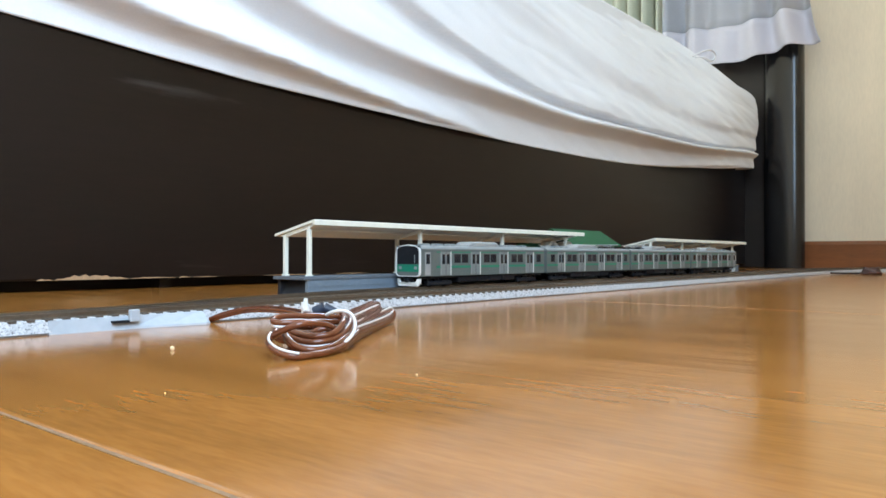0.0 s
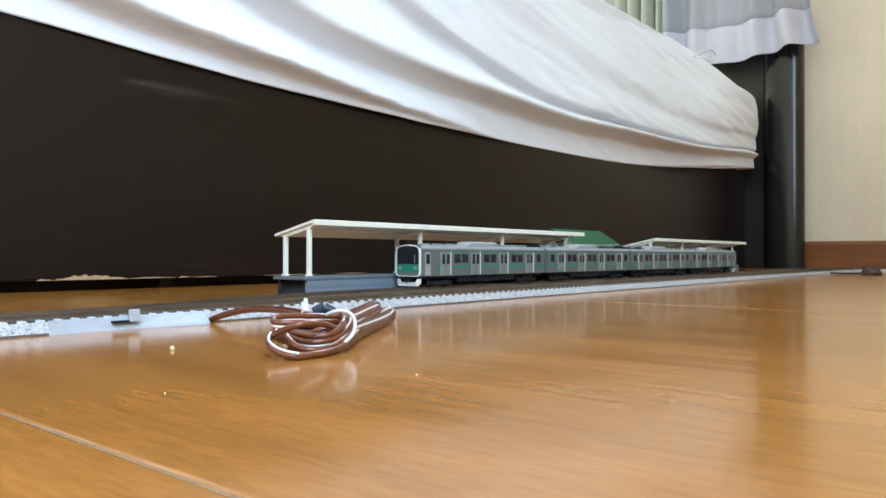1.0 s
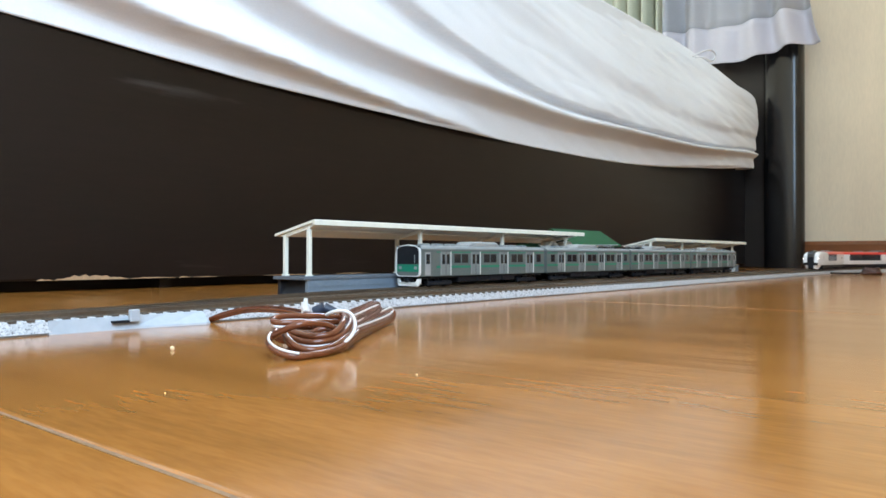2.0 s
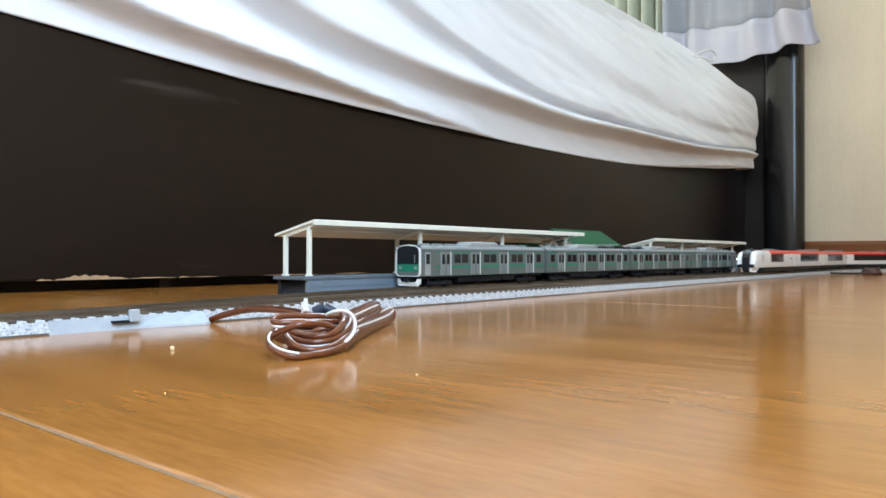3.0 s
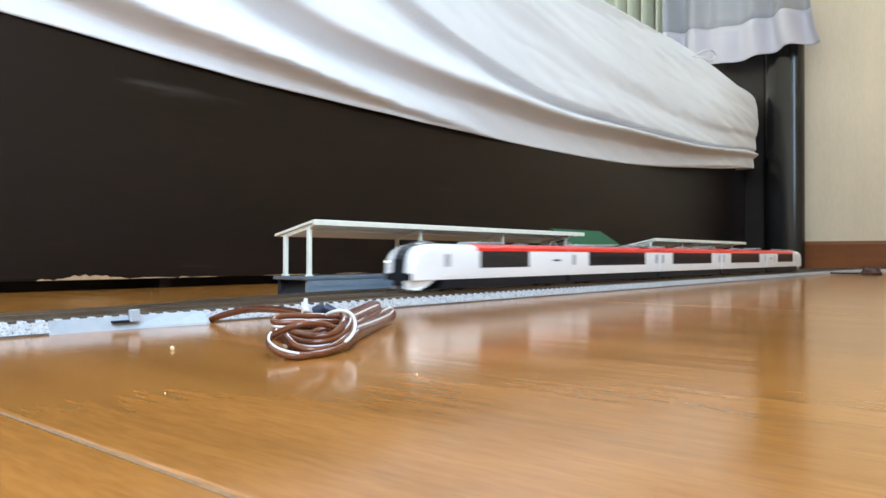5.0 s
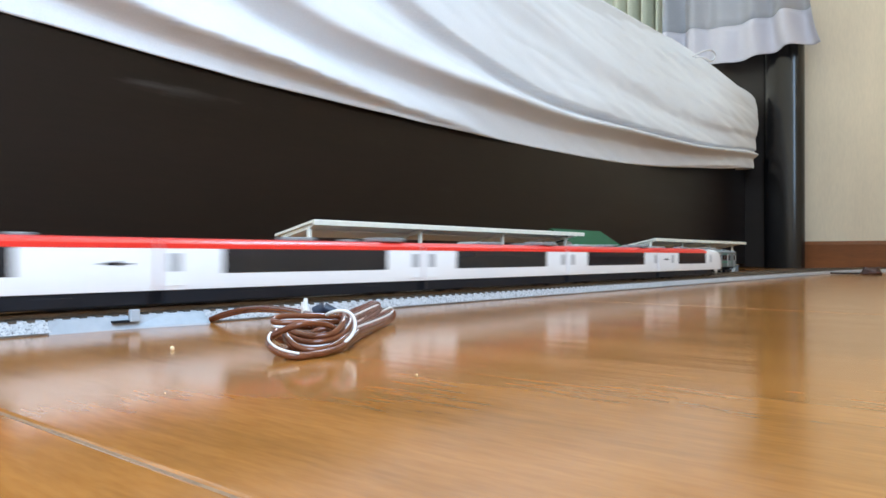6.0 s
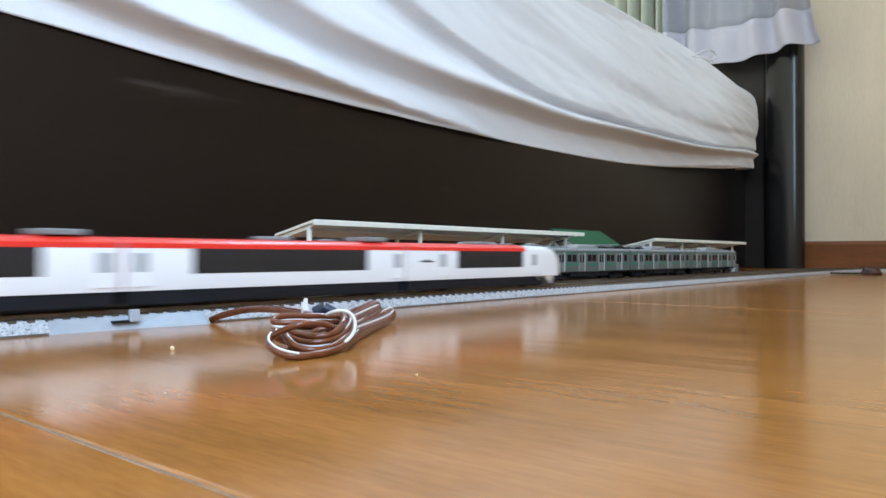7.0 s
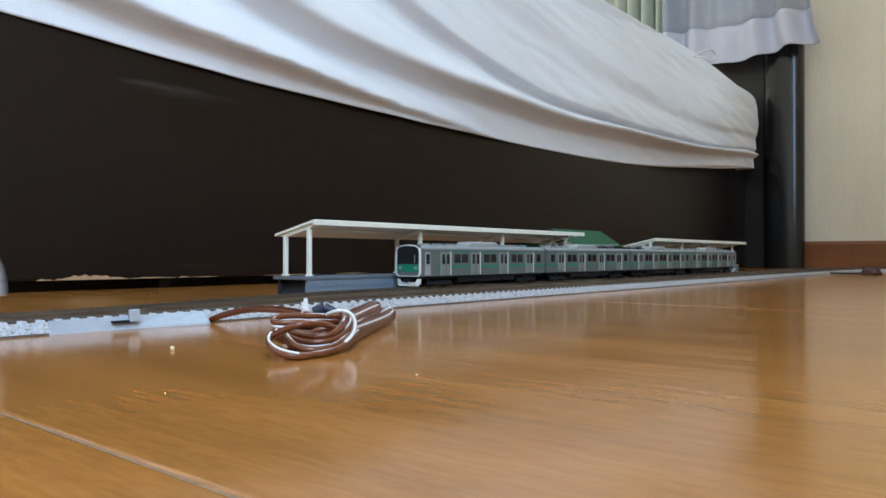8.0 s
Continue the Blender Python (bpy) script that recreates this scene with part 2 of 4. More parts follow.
def boxed(*a, **k):
    return box(bmesh.new(), *a, **k)


def rod(bm, a, b, r, r2=None, seg=10):
    a, b = Vector(a), Vector(b)
    q = (b - a).to_track_quat("Z", "Y").to_matrix().to_4x4()
    bmesh.ops.create_cone(bm, cap_ends=True, segments=seg, radius1=r, radius2=r if r2 is None else r2, depth=(b - a).length, matrix=Matrix.Translation((a + b) / 2) @ q)
    return bm


def loft(bm, rings, closed=True, caps=True):
    """Skin a row of equal rings of points."""
    vs = [[bm.verts.new(p) for p in ring] for ring in rings]
    n = len(vs[0])
    faces = []
    for a, b in zip(vs, vs[1:]):
        for i in range(n if closed else n - 1):
            j = (i + 1) % n
            faces.append(bm.faces.new((a[i], a[j], b[j], b[i])))
    if caps and closed:
        faces.append(bm.faces.new(vs[0]))
        faces.append(bm.faces.new(list(reversed(vs[-1]))))
    return faces


def cable(name, points, radius, material, parent=None, cyclic=False, label=""):
    """A round wire through a row of points, in millimetres."""
    cu = bpy.data.curves.new(name, "CURVE")
    cu.dimensions, cu.bevel_depth, cu.bevel_resolution, cu.use_fill_caps = "3D", radius * 0.001, 3, True
    cu.resolution_u = 6
    sp = cu.splines.new("NURBS")
    sp.points.add(len(points) - 1)
    for q, p in zip(sp.points, points):
        q.co = (p[0] * 0.001, p[1] * 0.001, p[2] * 0.001, 1)
    sp.order_u, sp.use_endpoint_u, sp.use_cyclic_u = 4, not cyclic, cyclic
    tmp = bpy.data.objects.new(name, cu)
    scene.collection.objects.link(tmp)
    me = bpy.data.meshes.new_from_object(tmp.evaluated_get(bpy.context.evaluated_depsgraph_get()))
    bpy.data.objects.remove(tmp)
    me.name = name
    me.materials.clear()
    me.materials.append(material)
    for p in me.polygons:
        p.use_smooth = True
    ob = new(name, me)
    ob.parent = parent
    if label:
        tagged(ob, label)
    return ob


# ---- the room ----
CEIL = 2.40


def structure(name, bm_mm, material, label):
    ob = part(name, bm_mm, material)
    return tagged(ob, label, name.split("_")[0], kind="structure")


def wall_with_opening(name, axis, at, thick, a0, a1, b0, b1, z0, z1, material, label):
    """A wall across one axis, in four blocks round its opening."""
    bm = bmesh.new()

    def block(p0, p1, q0, q1):
        if axis == "x":
            box(bm, at, at + thick, p0, p1, q0, q1)
        else:
            box(bm, p0, p1, at, at + thick, q0, q1)

    block(a0, b0, 0, CEIL * 1000)
    block(b1, a1, 0, CEIL * 1000)
    block(b0, b1, 0, z0)
    block(b0, b1, z1, CEIL * 1000)
    bmesh.ops.remove_doubles(bm, verts=bm.verts, dist=0.01)
    return structure(name, bm, material, label)


wall_with_opening("wall_east", "x", 1622, 90, -500, 1620, 550, 1450, 850, 2050, WALLPAPER, "cream wallpapered wall with fine vertical texture")
wall_with_opening("wall_south", "y", -590, 90, -1390, 1712, -900, 60, 320, 1880, WALLPAPER, "cream wallpapered wall round a wide window")
structure("wall_west", boxed(-1390, -1300, -500, 1620, 0, 2400), WALLPAPER, "cream wallpapered wall of the room")
structure("wall_north", boxed(-1390, 1712, 1620, 1710, 0, 2400), WALLPAPER, "cream wallpapered wall behind the bed")
structure("ceiling", boxed(-1390, 1712, -590, 1710, 2400, 2460), PLASTER, "plain off-white plaster ceiling")
floor = structure("floor", boxed(-1390, 1712, -590, 1710, -60, -9), SUBFLOOR, "honey-brown lacquered wooden board floor")

# skirting along the east wall, up to the bed
sk = bmesh.new()
loft(sk, [[(1622, y, 0), (1613, y, 0), (1613, y, 47), (1615.5, y, 52), (1617, y, 54), (1622, y, 54)] for y in (-500, 1620)])
tagged(part("baseboard", sk, SKIRTING), "brown wooden skirting board along cream wall", "baseboard", kind="structure")


def window(name, axis, at, a0, a1, z0, z1):
    w = thing(name, "aluminium framed clear glass window", "window", kind="structure")
    def bar(n, p0, p1, q0, q1, d=20):
        if axis == "x":
            part(n, boxed(at - d, at + d, p0, p1, q0, q1, bevel=2), ALU, w)
        else:
            part(n, boxed(p0, p1, at - d, at + d, q0, q1, bevel=2), ALU, w)
    mid = (a0 + a1) / 2
    bar("window_frame", a0, a1, z0, z0 + 35)
    bar("window_frame", a0, a1, z1 - 35, z1)
    bar("window_frame", a0, a0 + 35, z0 + 36, z1 - 36)
    bar("window_frame", a1 - 35, a1, z0 + 36, z1 - 36)
    bar("window_frame", mid - 22, mid + 22, z0 + 36, z1 - 36, 15)


window("window_1", "x", 1680, 551, 1449, 851, 2049)
window("window_2", "y", -560, -899, 59, 321, 1879)
# ---- bed ----
bed = thing("bed", "dark brown wooden bed with worn low side board", "bed")
BED_Y = 503.4
part("side_board", boxed(-500, 1600, BED_Y, BED_Y + 22, 7.6, 232, bevel=1.2), DARKWOOD, bed, "dark brown side board with scuffed lower edge")
part("plinth", boxed(-480, 1590, BED_Y + 30, BED_Y + 45, 0, 60), DARKWOOD, bed)
for fx in (-380, 285, 940):
    part("foot", boxed(fx, fx + 9, BED_Y + 8, BED_Y + 20, 0, 7.4), DARKWOOD, bed)
part("headboard", boxed(1594, 1616, BED_Y - 78, 1480, 0, 470, bevel=3), HEADWOOD, bed, "dark headboard panel")
post = bmesh.new()
rings = []
for z, g in ((0, 1), (4, 1.0), (462, 1.0), (468, 0.97), (471, 0.88)):
    ring = []
    for k in range(24):
        a = 2 * math.pi * k / 24
        ca, sa = math.cos(a), math.sin(a)
        e = 0.75
        ring.append((1588 + 22 * g * math.copysign(abs(ca) ** e, ca), 424 + 38 * g * math.copysign(abs(sa) ** e, sa), z))
    rings.append(ring)
loft(post, rings)
part("headboard_post", post, GLOSSWOOD, bed, "glossy black rounded headboard post", smooth=True)
part("slat_base", boxed(-470, 1580, BED_Y + 60, 1470, 205, 230), DARKWOOD, bed)
# bare wood where the lower edge of the side board has chipped
for x0, ww, hh in ((196, 10, 1.2), (207, 50, 3.8), (259, 34, 0.9), (296, 9, 1.0), (308, 20, 0.5), (372, 60, 0.5), (452, 40, 0.6)):
    cb = bmesh.new()
    n = max(8, int(ww / 1.4))
    tops = []
    for i in range(n + 1):
        k = i / n
        env = min(1.0, 3.2 * k, 2.2 * (1 - k)) ** 0.8
        tops.append((x0 + ww * k, BED_Y - 0.25, 7.75 + hh * env * (0.72 + 0.5 * noise.noise(Vector((x0 + ww * k * 0.28, 0, 3.0))))))
    for a, b in zip(tops, tops[1:]):
        cb.faces.new([cb.verts.new(q) for q in ((a[0], a[1], 7.55), (b[0], b[1], 7.55), b, a)])
    bmesh.ops.remove_doubles(cb, verts=cb.verts, dist=0.01)
    ext = bmesh.ops.extrude_face_region(cb, geom=cb.faces[:])
    bmesh.ops.translate(cb, vec=(0, 0.4, 0), verts=[v for v in ext["geom"] if isinstance(v, bmesh.types.BMVert)])
    part("bare_patch", cb, CHIPWOOD, bed, "bare chipped wood")
tagged(part("mattress", boxed(-480, 1570, BED_Y + 70, 1470, 231, 366, bevel=25, seg=4), LINEN, smooth=True), "thick mattress on bed under white sheet", "mattress")


# ---- the white sheet hanging over the side of the bed ----
def smoothstep(a, b, x):
    t = min(1, max(0, (x - a) / (b - a)))
    return t * t * (3 - 2 * t)


def along(line, u):
    """A crease's height at u, eased between its knots."""
    if u <= line[0][0]:
        return line[0][1]
    for (u0, z0), (u1, z1) in zip(line, line[1:]):
        if u <= u1:
            return z0 + (z1 - z0) * (u - u0) / (u1 - u0)
    return line[-1][1]


def eased(line, u):
    return sum(along(line, u + d) for d in (-60, -30, 0, 30, 60)) / 5


HEM_LINE = ((-480, 190), (169, 176), (280, 168), (380, 164), (516, 161), (706, 159), (960, 161), (1144, 169), (1400, 187), (1500, 200))
CREASES = (
    ((-480, 300), (100, 232), (235, 194), (291, 189), (346, 186), (410, 177), (486, 171), (618, 164), (715, 157), (800, 159), (960, 162), (1144, 170), (1500, 201)),
    ((-480, 420), (100, 320), (250, 280), (367, 229), (428, 223), (507, 215), (590, 208), (743, 206), (851, 202), (1001, 209), (1229, 207), (1500, 226)),
    ((-480, 480), (250, 370), (400, 318), (530, 266), (618, 251), (702, 236), (778, 225), (903, 223), (1057, 221), (1297, 220), (1500, 236)),
    ((-480, 540), (500, 392), (700, 336), (900, 302), (1100, 276), (1300, 258), (1500, 268)),
)
LIP = (0.0, 20.0, 25.0, 14.0, 8.0, 0.0)  # how far each fold's lip stands out
START = (0.5, 0.62, 0.84, 0.6, 0.6)  # where under the next lip the cloth begins to come out


def sheet_point(u, v):
    """u runs along the bed in mm, v from the hem (0) to the mattress's top (1) and back over it (to 1.6)."""
    far = smoothstep(1000, 1500, u)
    hem = eased(HEM_LINE, u)
    top = 392 - 35 * smoothstep(1180, 1520, u)
    if v <= 1:
        z = hem + (top - hem) * v
        y = BED_Y - 4 - 34 * far * (1 - 0.15 * v) - 5 * math.sin(math.pi * v)
        lines = [hem] + [eased(c, u) for c in CREASES] + [470.0]
        for k in range(5):
            lo, hi = lines[k], lines[k + 1]
            if hi > lo + 1 and lo <= z < hi:
                w = (z - lo) / (hi - lo)
                # out from the lip below it falls back upwards, then comes out again under the next lip
                thin = min(1, (hi - lo) / 30)
                below = min(1, (lo - lines[k - 1]) / 16) if k else 0
                fade = 1 - 0.6 * smoothstep(1250, 1500, u)
                y -= fade * (LIP[k] * below * (1 - smoothstep(0.0, 0.75, w)) + LIP[k + 1] * thin * smoothstep(START[k], 1.0, w) ** 1.4)
                break
        y -= 7 * noise.noise(Vector((u * 0.004 + z * 0.006, z * 0.012, 1.3))) + 2.4 * noise.noise(Vector((u * 0.014 + z * 0.03, z * 0.05 + u * 0.012, 4.1)))
        # fine creases that run along the folds
        y -= 3.4 * smoothstep(560, 800, u) * smoothstep(200, 240, z) * abs(noise.noise(Vector((u * 0.005, (z + 0.14 * u) * 0.055, 9.2))))
        crump = smoothstep(850, 1050, u) * smoothstep(225, 250, z) * (1 - 0.75 * smoothstep(1200, 1400, u))
        y -= crump * (1.6 * noise.noise(Vector((u * 0.022 + z * 0.03, z * 0.05, 7.7))) + 2.2 * abs(noise.noise(Vector((u * 0.05, z * 0.085 + u * 0.03, 3.3)))))
        if v > 0.8:
            k = (v - 0.8) / 0.2
            y += 16 * k * k
        y = min(y, BED_Y - 1.5)
        # towards the bed's head the cloth leans back onto the mattress
        lean = 0.09 * smoothstep(0.15, 1.0, v) * smoothstep(500, 850, u) * (1 - smoothstep(1150, 1420, u))
        return (u * (1 + lean), y * (1 + lean), z + (z - 25) * lean)
    k = (v - 1) / 0.6
    x, y, z = sheet_point(u, 1.0)
    return (x, y + 12 * math.sin(k * 1.5) + 420 * k, z + (378 - z) * min(1, 1.6 * k) + 9 * math.sin(min(1, k * 3) * 1.57) + 4 * noise.noise(Vector((u * 0.01, k * 9, 2.0))))


def build_sheet():
    bm = bmesh.new()
    us = [-480 + 7.0 * i for i in range(288)]
    vs = [i / 110 for i in range(111)] + [1.01, 1.025, 1.05, 1.1, 1.2, 1.4, 1.6]
    grid = [[bm.verts.new(sheet_point(u, v)) for v in vs] for u in us]
    for a, b in zip(grid, grid[1:]):
        for j in range(len(vs) - 1):
            bm.faces.new((a[j], b[j], b[j + 1], a[j + 1]))
    # the far end turns in round the mattress's corner
    end = [grid[-1]]
    for k, (dx, dy) in enumerate(((7, 3), (10, 12), (8, 30), (2, 60))):
        end.append([bm.verts.new((v.co.x + dx * (1 + 0.5 * math.sin(j * 0.25)), v.co.y + dy, v.co.z + (0 if j else 1))) for j, v in enumerate(grid[-1])])
    for a, b in zip(end, end[1:]):
        for j in range(len(vs) - 1):
            bm.faces.new((a[j], b[j], b[j + 1], a[j + 1]))
    ob = part("bed_sheet", bm, LINEN, smooth=False)
    for p in ob.data.polygons:
        p.use_smooth = True
    mod = ob.modifiers.new("thickness", "SOLIDIFY")
    mod.thickness = 0.0012
    mod.offset = 0
    return tagged(ob, "rumpled white cotton sheet hanging over the bed's side", "bed sheet")


sheet = build_sheet()
cable("tie_loop", [(1262, 486, 372), (1278, 476, 383), (1300, 470, 390), (1330, 472, 391), (1340, 474, 383), (1322, 474, 374), (1300, 474, 370), (1285, 478, 376), (1270, 484, 371)], 1.5, LINEN, sheet, label="white cloth tie loop")


# ---- curtains over the headboard ----
def cloth(name, rows, material):
    bm = bmesh.new()
    grid = [[bm.verts.new(q) for q in col] for col in rows]
    for p, q in zip(grid, grid[1:]):
        for j in range(len(p) - 1):
            bm.faces.new((p[j], q[j], q[j + 1], p[j + 1]))
    ob = part(name, bm, material)
    for p in ob.data.polygons:
        p.use_smooth = True
    mod = ob.modifiers.new("thickness", "SOLIDIFY")
    mod.thickness = 0.0008
    return ob


def curtain_rows(x, y0, y1, z0, heights, folds, depth, flare, wave):
    """Columns of points, from the hem up, of a curtain that hangs in folds and spreads at its foot."""
    cols = []
    for i in range(121):
        a = i / 120
        col = []
        for h in heights:
            z = z0 + h + (wave * math.sin(a * 8.5 + 0.6) - 14 * a * (1 - a)) * math.exp(-h / 160)
            y = y0 + (y1 - y0) * a - flare * (1 - a) ** 3 * math.exp(-h / 70)
            f = math.sin(a * folds * 2 * math.pi + 0.5 * math.sin(h / 300)) * (0.6 + 0.4 * math.sin(a * 7 + 1))
            col.append((x + depth * f * (1.3 - 0.3 * math.exp(-h / 200)), y, z))
        cols.append(col)
    return cols


HEM_H = [0, 4, 15, 30, 45, 60, 72]
UP_H = [72, 90, 120, 160, 220, 300, 400, 600, 900, 1300, 1650]
sheer = tagged(cloth("sheer_curtain", curtain_rows(1535, 372, 660, 430, UP_H, 5.0, 19, 28, 6), SHEER), "sheer grey-white curtain with a wide hem hanging over headboard", "curtain")
hem = cloth("hem", curtain_rows(1535, 372, 660, 430, HEM_H, 5.0, 19, 28, 6), HEM)
hem.parent = sheer
tagged(hem, "opaque white hem")
tagged(cloth("drape", curtain_rows(1585, 655, 1050, 480, [0, 60, 200, 500, 1000, 1640], 11, 27, 0, 0), DRAPE), "pale green striped drape hanging behind the bed", "curtain")


# ---- model railway: two parallel tracks that bend round in front of the wall ----
CURVE_X = 1170.0
NEAR_Y, NEAR_R = 246.3, 280.0
REAR_Y, REAR_R = 285.2, 318.9
RAIL_Z = 6.23


TURNOUT_X, TURNOUT_R, TURNOUT_A = 38.0, 481.0, radians(15)


def turnout_offset(x):
    """How far the rear track still lies in front of its line at x, and its heading: it leaves the near track by a 15 degree turnout."""
    gap, c, lead = REAR_Y - NEAR_Y, TURNOUT_R * (1 - math.cos(TURNOUT_A)), TURNOUT_R * math.sin(TURNOUT_A)
    straight = (gap - 2 * c) / math.tan(TURNOUT_A)
    q = x - TURNOUT_X
    if q <= 0:
        return -gap, 0.0
    if q < lead:
        return TURNOUT_R - math.sqrt(TURNOUT_R ** 2 - q * q) - gap, math.asin(q / TURNOUT_R)
    if q < lead + straight:
        return c + (q - lead) * math.tan(TURNOUT_A) - gap, TURNOUT_A
    q = 2 * lead + straight - q
    if q > 0:
        return math.sqrt(TURNOUT_R ** 2 - q * q) - TURNOUT_R, math.asin(q / TURNOUT_R)
    return 0.0, 0.0


def on_track(s, y_line, radius):
    """Place and heading, in mm and radians, at the length s along a track; past CURVE_X it bends towards -y and comes back."""
    if s <= CURVE_X:
        if y_line == REAR_Y:
            off, h = turnout_offset(s)
            return s, y_line + off, h
        return s, y_line, 0.0
    a = (s - CURVE_X) / radius
    if a <= math.pi:
        return CURVE_X + radius * math.sin(a), y_line - radius * (1 - math.cos(a)), -a
    return CURVE_X - (s - CURVE_X - math.pi * radius), y_line - 2 * radius, -math.pi


def sweep(y_line, radius, profile, s0, s1):
    """A (offset, height) profile swept along a track."""
    stops = [s0] + [12.0 * k for k in range(1, int(CURVE_X / 12)) if s0 < 12 * k < s1]
    stops += [CURVE_X + math.pi * radius * k / 48 for k in range(49) if CURVE_X + math.pi * radius * k / 48 < s1]
    stops.append(s1)
    bm = bmesh.new()
    rings = []
    for s in stops:
        x, y, h = on_track(s, y_line, radius)
        rings.append([(x - o * math.sin(h), y + o * math.cos(h), z) for o, z in profile])
    loft(bm, rings)
    return bm


def loose_stones(t, y_line, radius, s0, s1, count, seed):
    """Uneven stones along the front shoulder of the roadbed."""
    rnd = random.Random(seed)
    verts, faces = [], []
    for _ in range(count):
        k = rnd.random()
        s = s0 + (s1 - s0) * k * (0.4 + 0.6 * k)
        o = rnd.choice((-8.2, -8.35, -8.5, -8.7, -8.9)) + rnd.uniform(-0.15, 0.15)
        if (s - 60.0) % 5.2 < 1.5 or (s - 60.0) % 5.2 > 3.7:
            continue
        z = 4.3 - (-8.2 - o) * 3.6
        r = rnd.uniform(0.10, 0.24)
        x, y, h = on_track(s, y_line, radius)
        cx, cy = x - o * math.sin(h), y + o * math.cos(h)
        n = len(verts)
        for dx, dy, dz in ((1, 0, 0), (-1, 0, 0), (0, 1, 0), (0, -1, 0), (0, 0, 1), (0, 0, -1)):
            q = r * rnd.uniform(0.6, 1.3)
            verts.append(((cx + dx * q) * 0.001, (cy + dy * q) * 0.001, (z + dz * q * 0.8) * 0.001))
        faces += [tuple(n + i for i in f) for f in ((0, 2, 4), (2, 1, 4), (1, 3, 4), (3, 0, 4), (2, 0, 5), (1, 2, 5), (3, 1, 5), (0, 3, 5))]
    me = bpy.data.meshes.new("loose_ballast")
    me.from_pydata(verts, [], faces)
    me.materials.append(STONE)
    ob = new("loose_ballast", me)
    ob.parent = t
    return tagged(ob, "pale and dark ballast stones", kind="stuff")


def build_track(y_line, radius, s0, s1, label, ballast_stone):
    t = thing("model_track", label, "model track", group="railway tracks")
    part("roadbed", sweep(y_line, radius, [(-8.5, 0), (-8.5, 1.0), (-7.9, 3.6), (7.9, 3.6), (8.5, 1.0), (8.5, 0)], s0, s1), ROADBED, t, "grey plastic roadbed")
    part("ballast_top", sweep(y_line, radius, [(-9.3, 0.6), (-8.35, 4.25), (-7.9, 4.55), (7.9, 4.55), (8.35, 4.25), (9.3, 0.6)], s0, s1), ballast_stone, t, "speckled ballast")
    for o in (-4.5, 4.5):
        part("rail", sweep(y_line, radius, [(o - 0.9, 4.6), (o - 0.3, 4.95), (o - 0.3, 5.7), (o - 0.5, 5.8), (o - 0.5, RAIL_Z), (o + 0.5, RAIL_Z), (o + 0.5, 5.8), (o + 0.3, 5.7), (o + 0.3, 4.95), (o + 0.9, 4.6)], s0, s1), RAIL, t, "brown nickel rail")
    # sleepers
    first = None
    s = 60.0
    pitch = 5.2
    while s < CURVE_X:
        if first is None:
            first = part("sleeper", boxed(-1.25, 1.25, -8.42, 8.42, 3.3, 4.85, bevel=0.15, seg=1), SLEEPER, t)
            ob = first
        else:
            ob = new("sleeper", first.data)
            ob.parent = t
        x, y, h = on_track(s, y_line, radius)
        ob.matrix_basis = pose(x * 0.001, y * 0.001, 0, 0, 0, math.degrees(h))
        s += pitch
    bm = bmesh.new()
    spans = [60 - pitch * i for i in range(1, int((60 - s0) / pitch))] + [s + pitch * i for i in range(int((s1 - s) / pitch))]
    for q in spans:
        x, y, h = on_track(q, y_line, radius)
        ca, sa = math.cos(h), math.sin(h)
        pts = [(x + dx * ca - dy * sa, y + dx * sa + dy * ca, z) for z in (3.5, 4.85) for dx, dy in ((-1.25, -8.42), (1.25, -8.42), (1.25, 8.42), (-1.25, 8.42))]
        v = [bm.verts.new(p) for p in pts]
        for f in ((4, 5, 6, 7), (0, 1, 5, 4), (1, 2, 6, 5), (2, 3, 7, 6), (3, 0, 4, 7)):
            bm.faces.new([v[i] for i in f])
    tagged(part("sleepers_beyond", bm, SLEEPER, t), "dark brown sleepers", kind="stuff")
    return t


near_track = build_track(NEAR_Y, NEAR_R, -760, 2250, "single model track on speckled grey roadbed with brown sleepers", BALLAST)
loose_stones(near_track, NEAR_Y, NEAR_R, 60, 760, 3200, 3)
rear_track = build_track(REAR_Y, REAR_R, 61, 2000, "model track on grey roadbed that branches off to the platform", BALLAST_OLD)
# a hair lower, where the two roadbeds run into each other
rear_track.matrix_basis = pose(0, 0, -0.00004)

# feeder clipped to the near roadbed
feeder = thing("track_feeder", "grey plastic power feeder clipped to the track's side", "feeder")
fd = bmesh.new()
loft(fd, [[(x, 231.3 + ins, 0), (x, 231.5 + ins, 0.7), (x, 237.6 - 0.14 * (5.6 - ins), 4.25), (x, 238.8, 4.55), (x, 239.2, 0)] for x, ins in ((96, 5.6), (100, 5.3), (112, 5.0), (123, 4.6), (134, 2.6), (147.0, 0.2), (148.8, 0.9))])
part("housing", fd, FEEDER_P, feeder)
part("clip", boxed(120.6, 124.0, 234.7, 236.4, 2.4, 6.5, bevel=0.35), FEEDER_P, feeder)
part("slot", boxed(115.2, 122.6, 235.2, 238.0, 2.3, 3.0), UNDER, feeder, "dark slot")

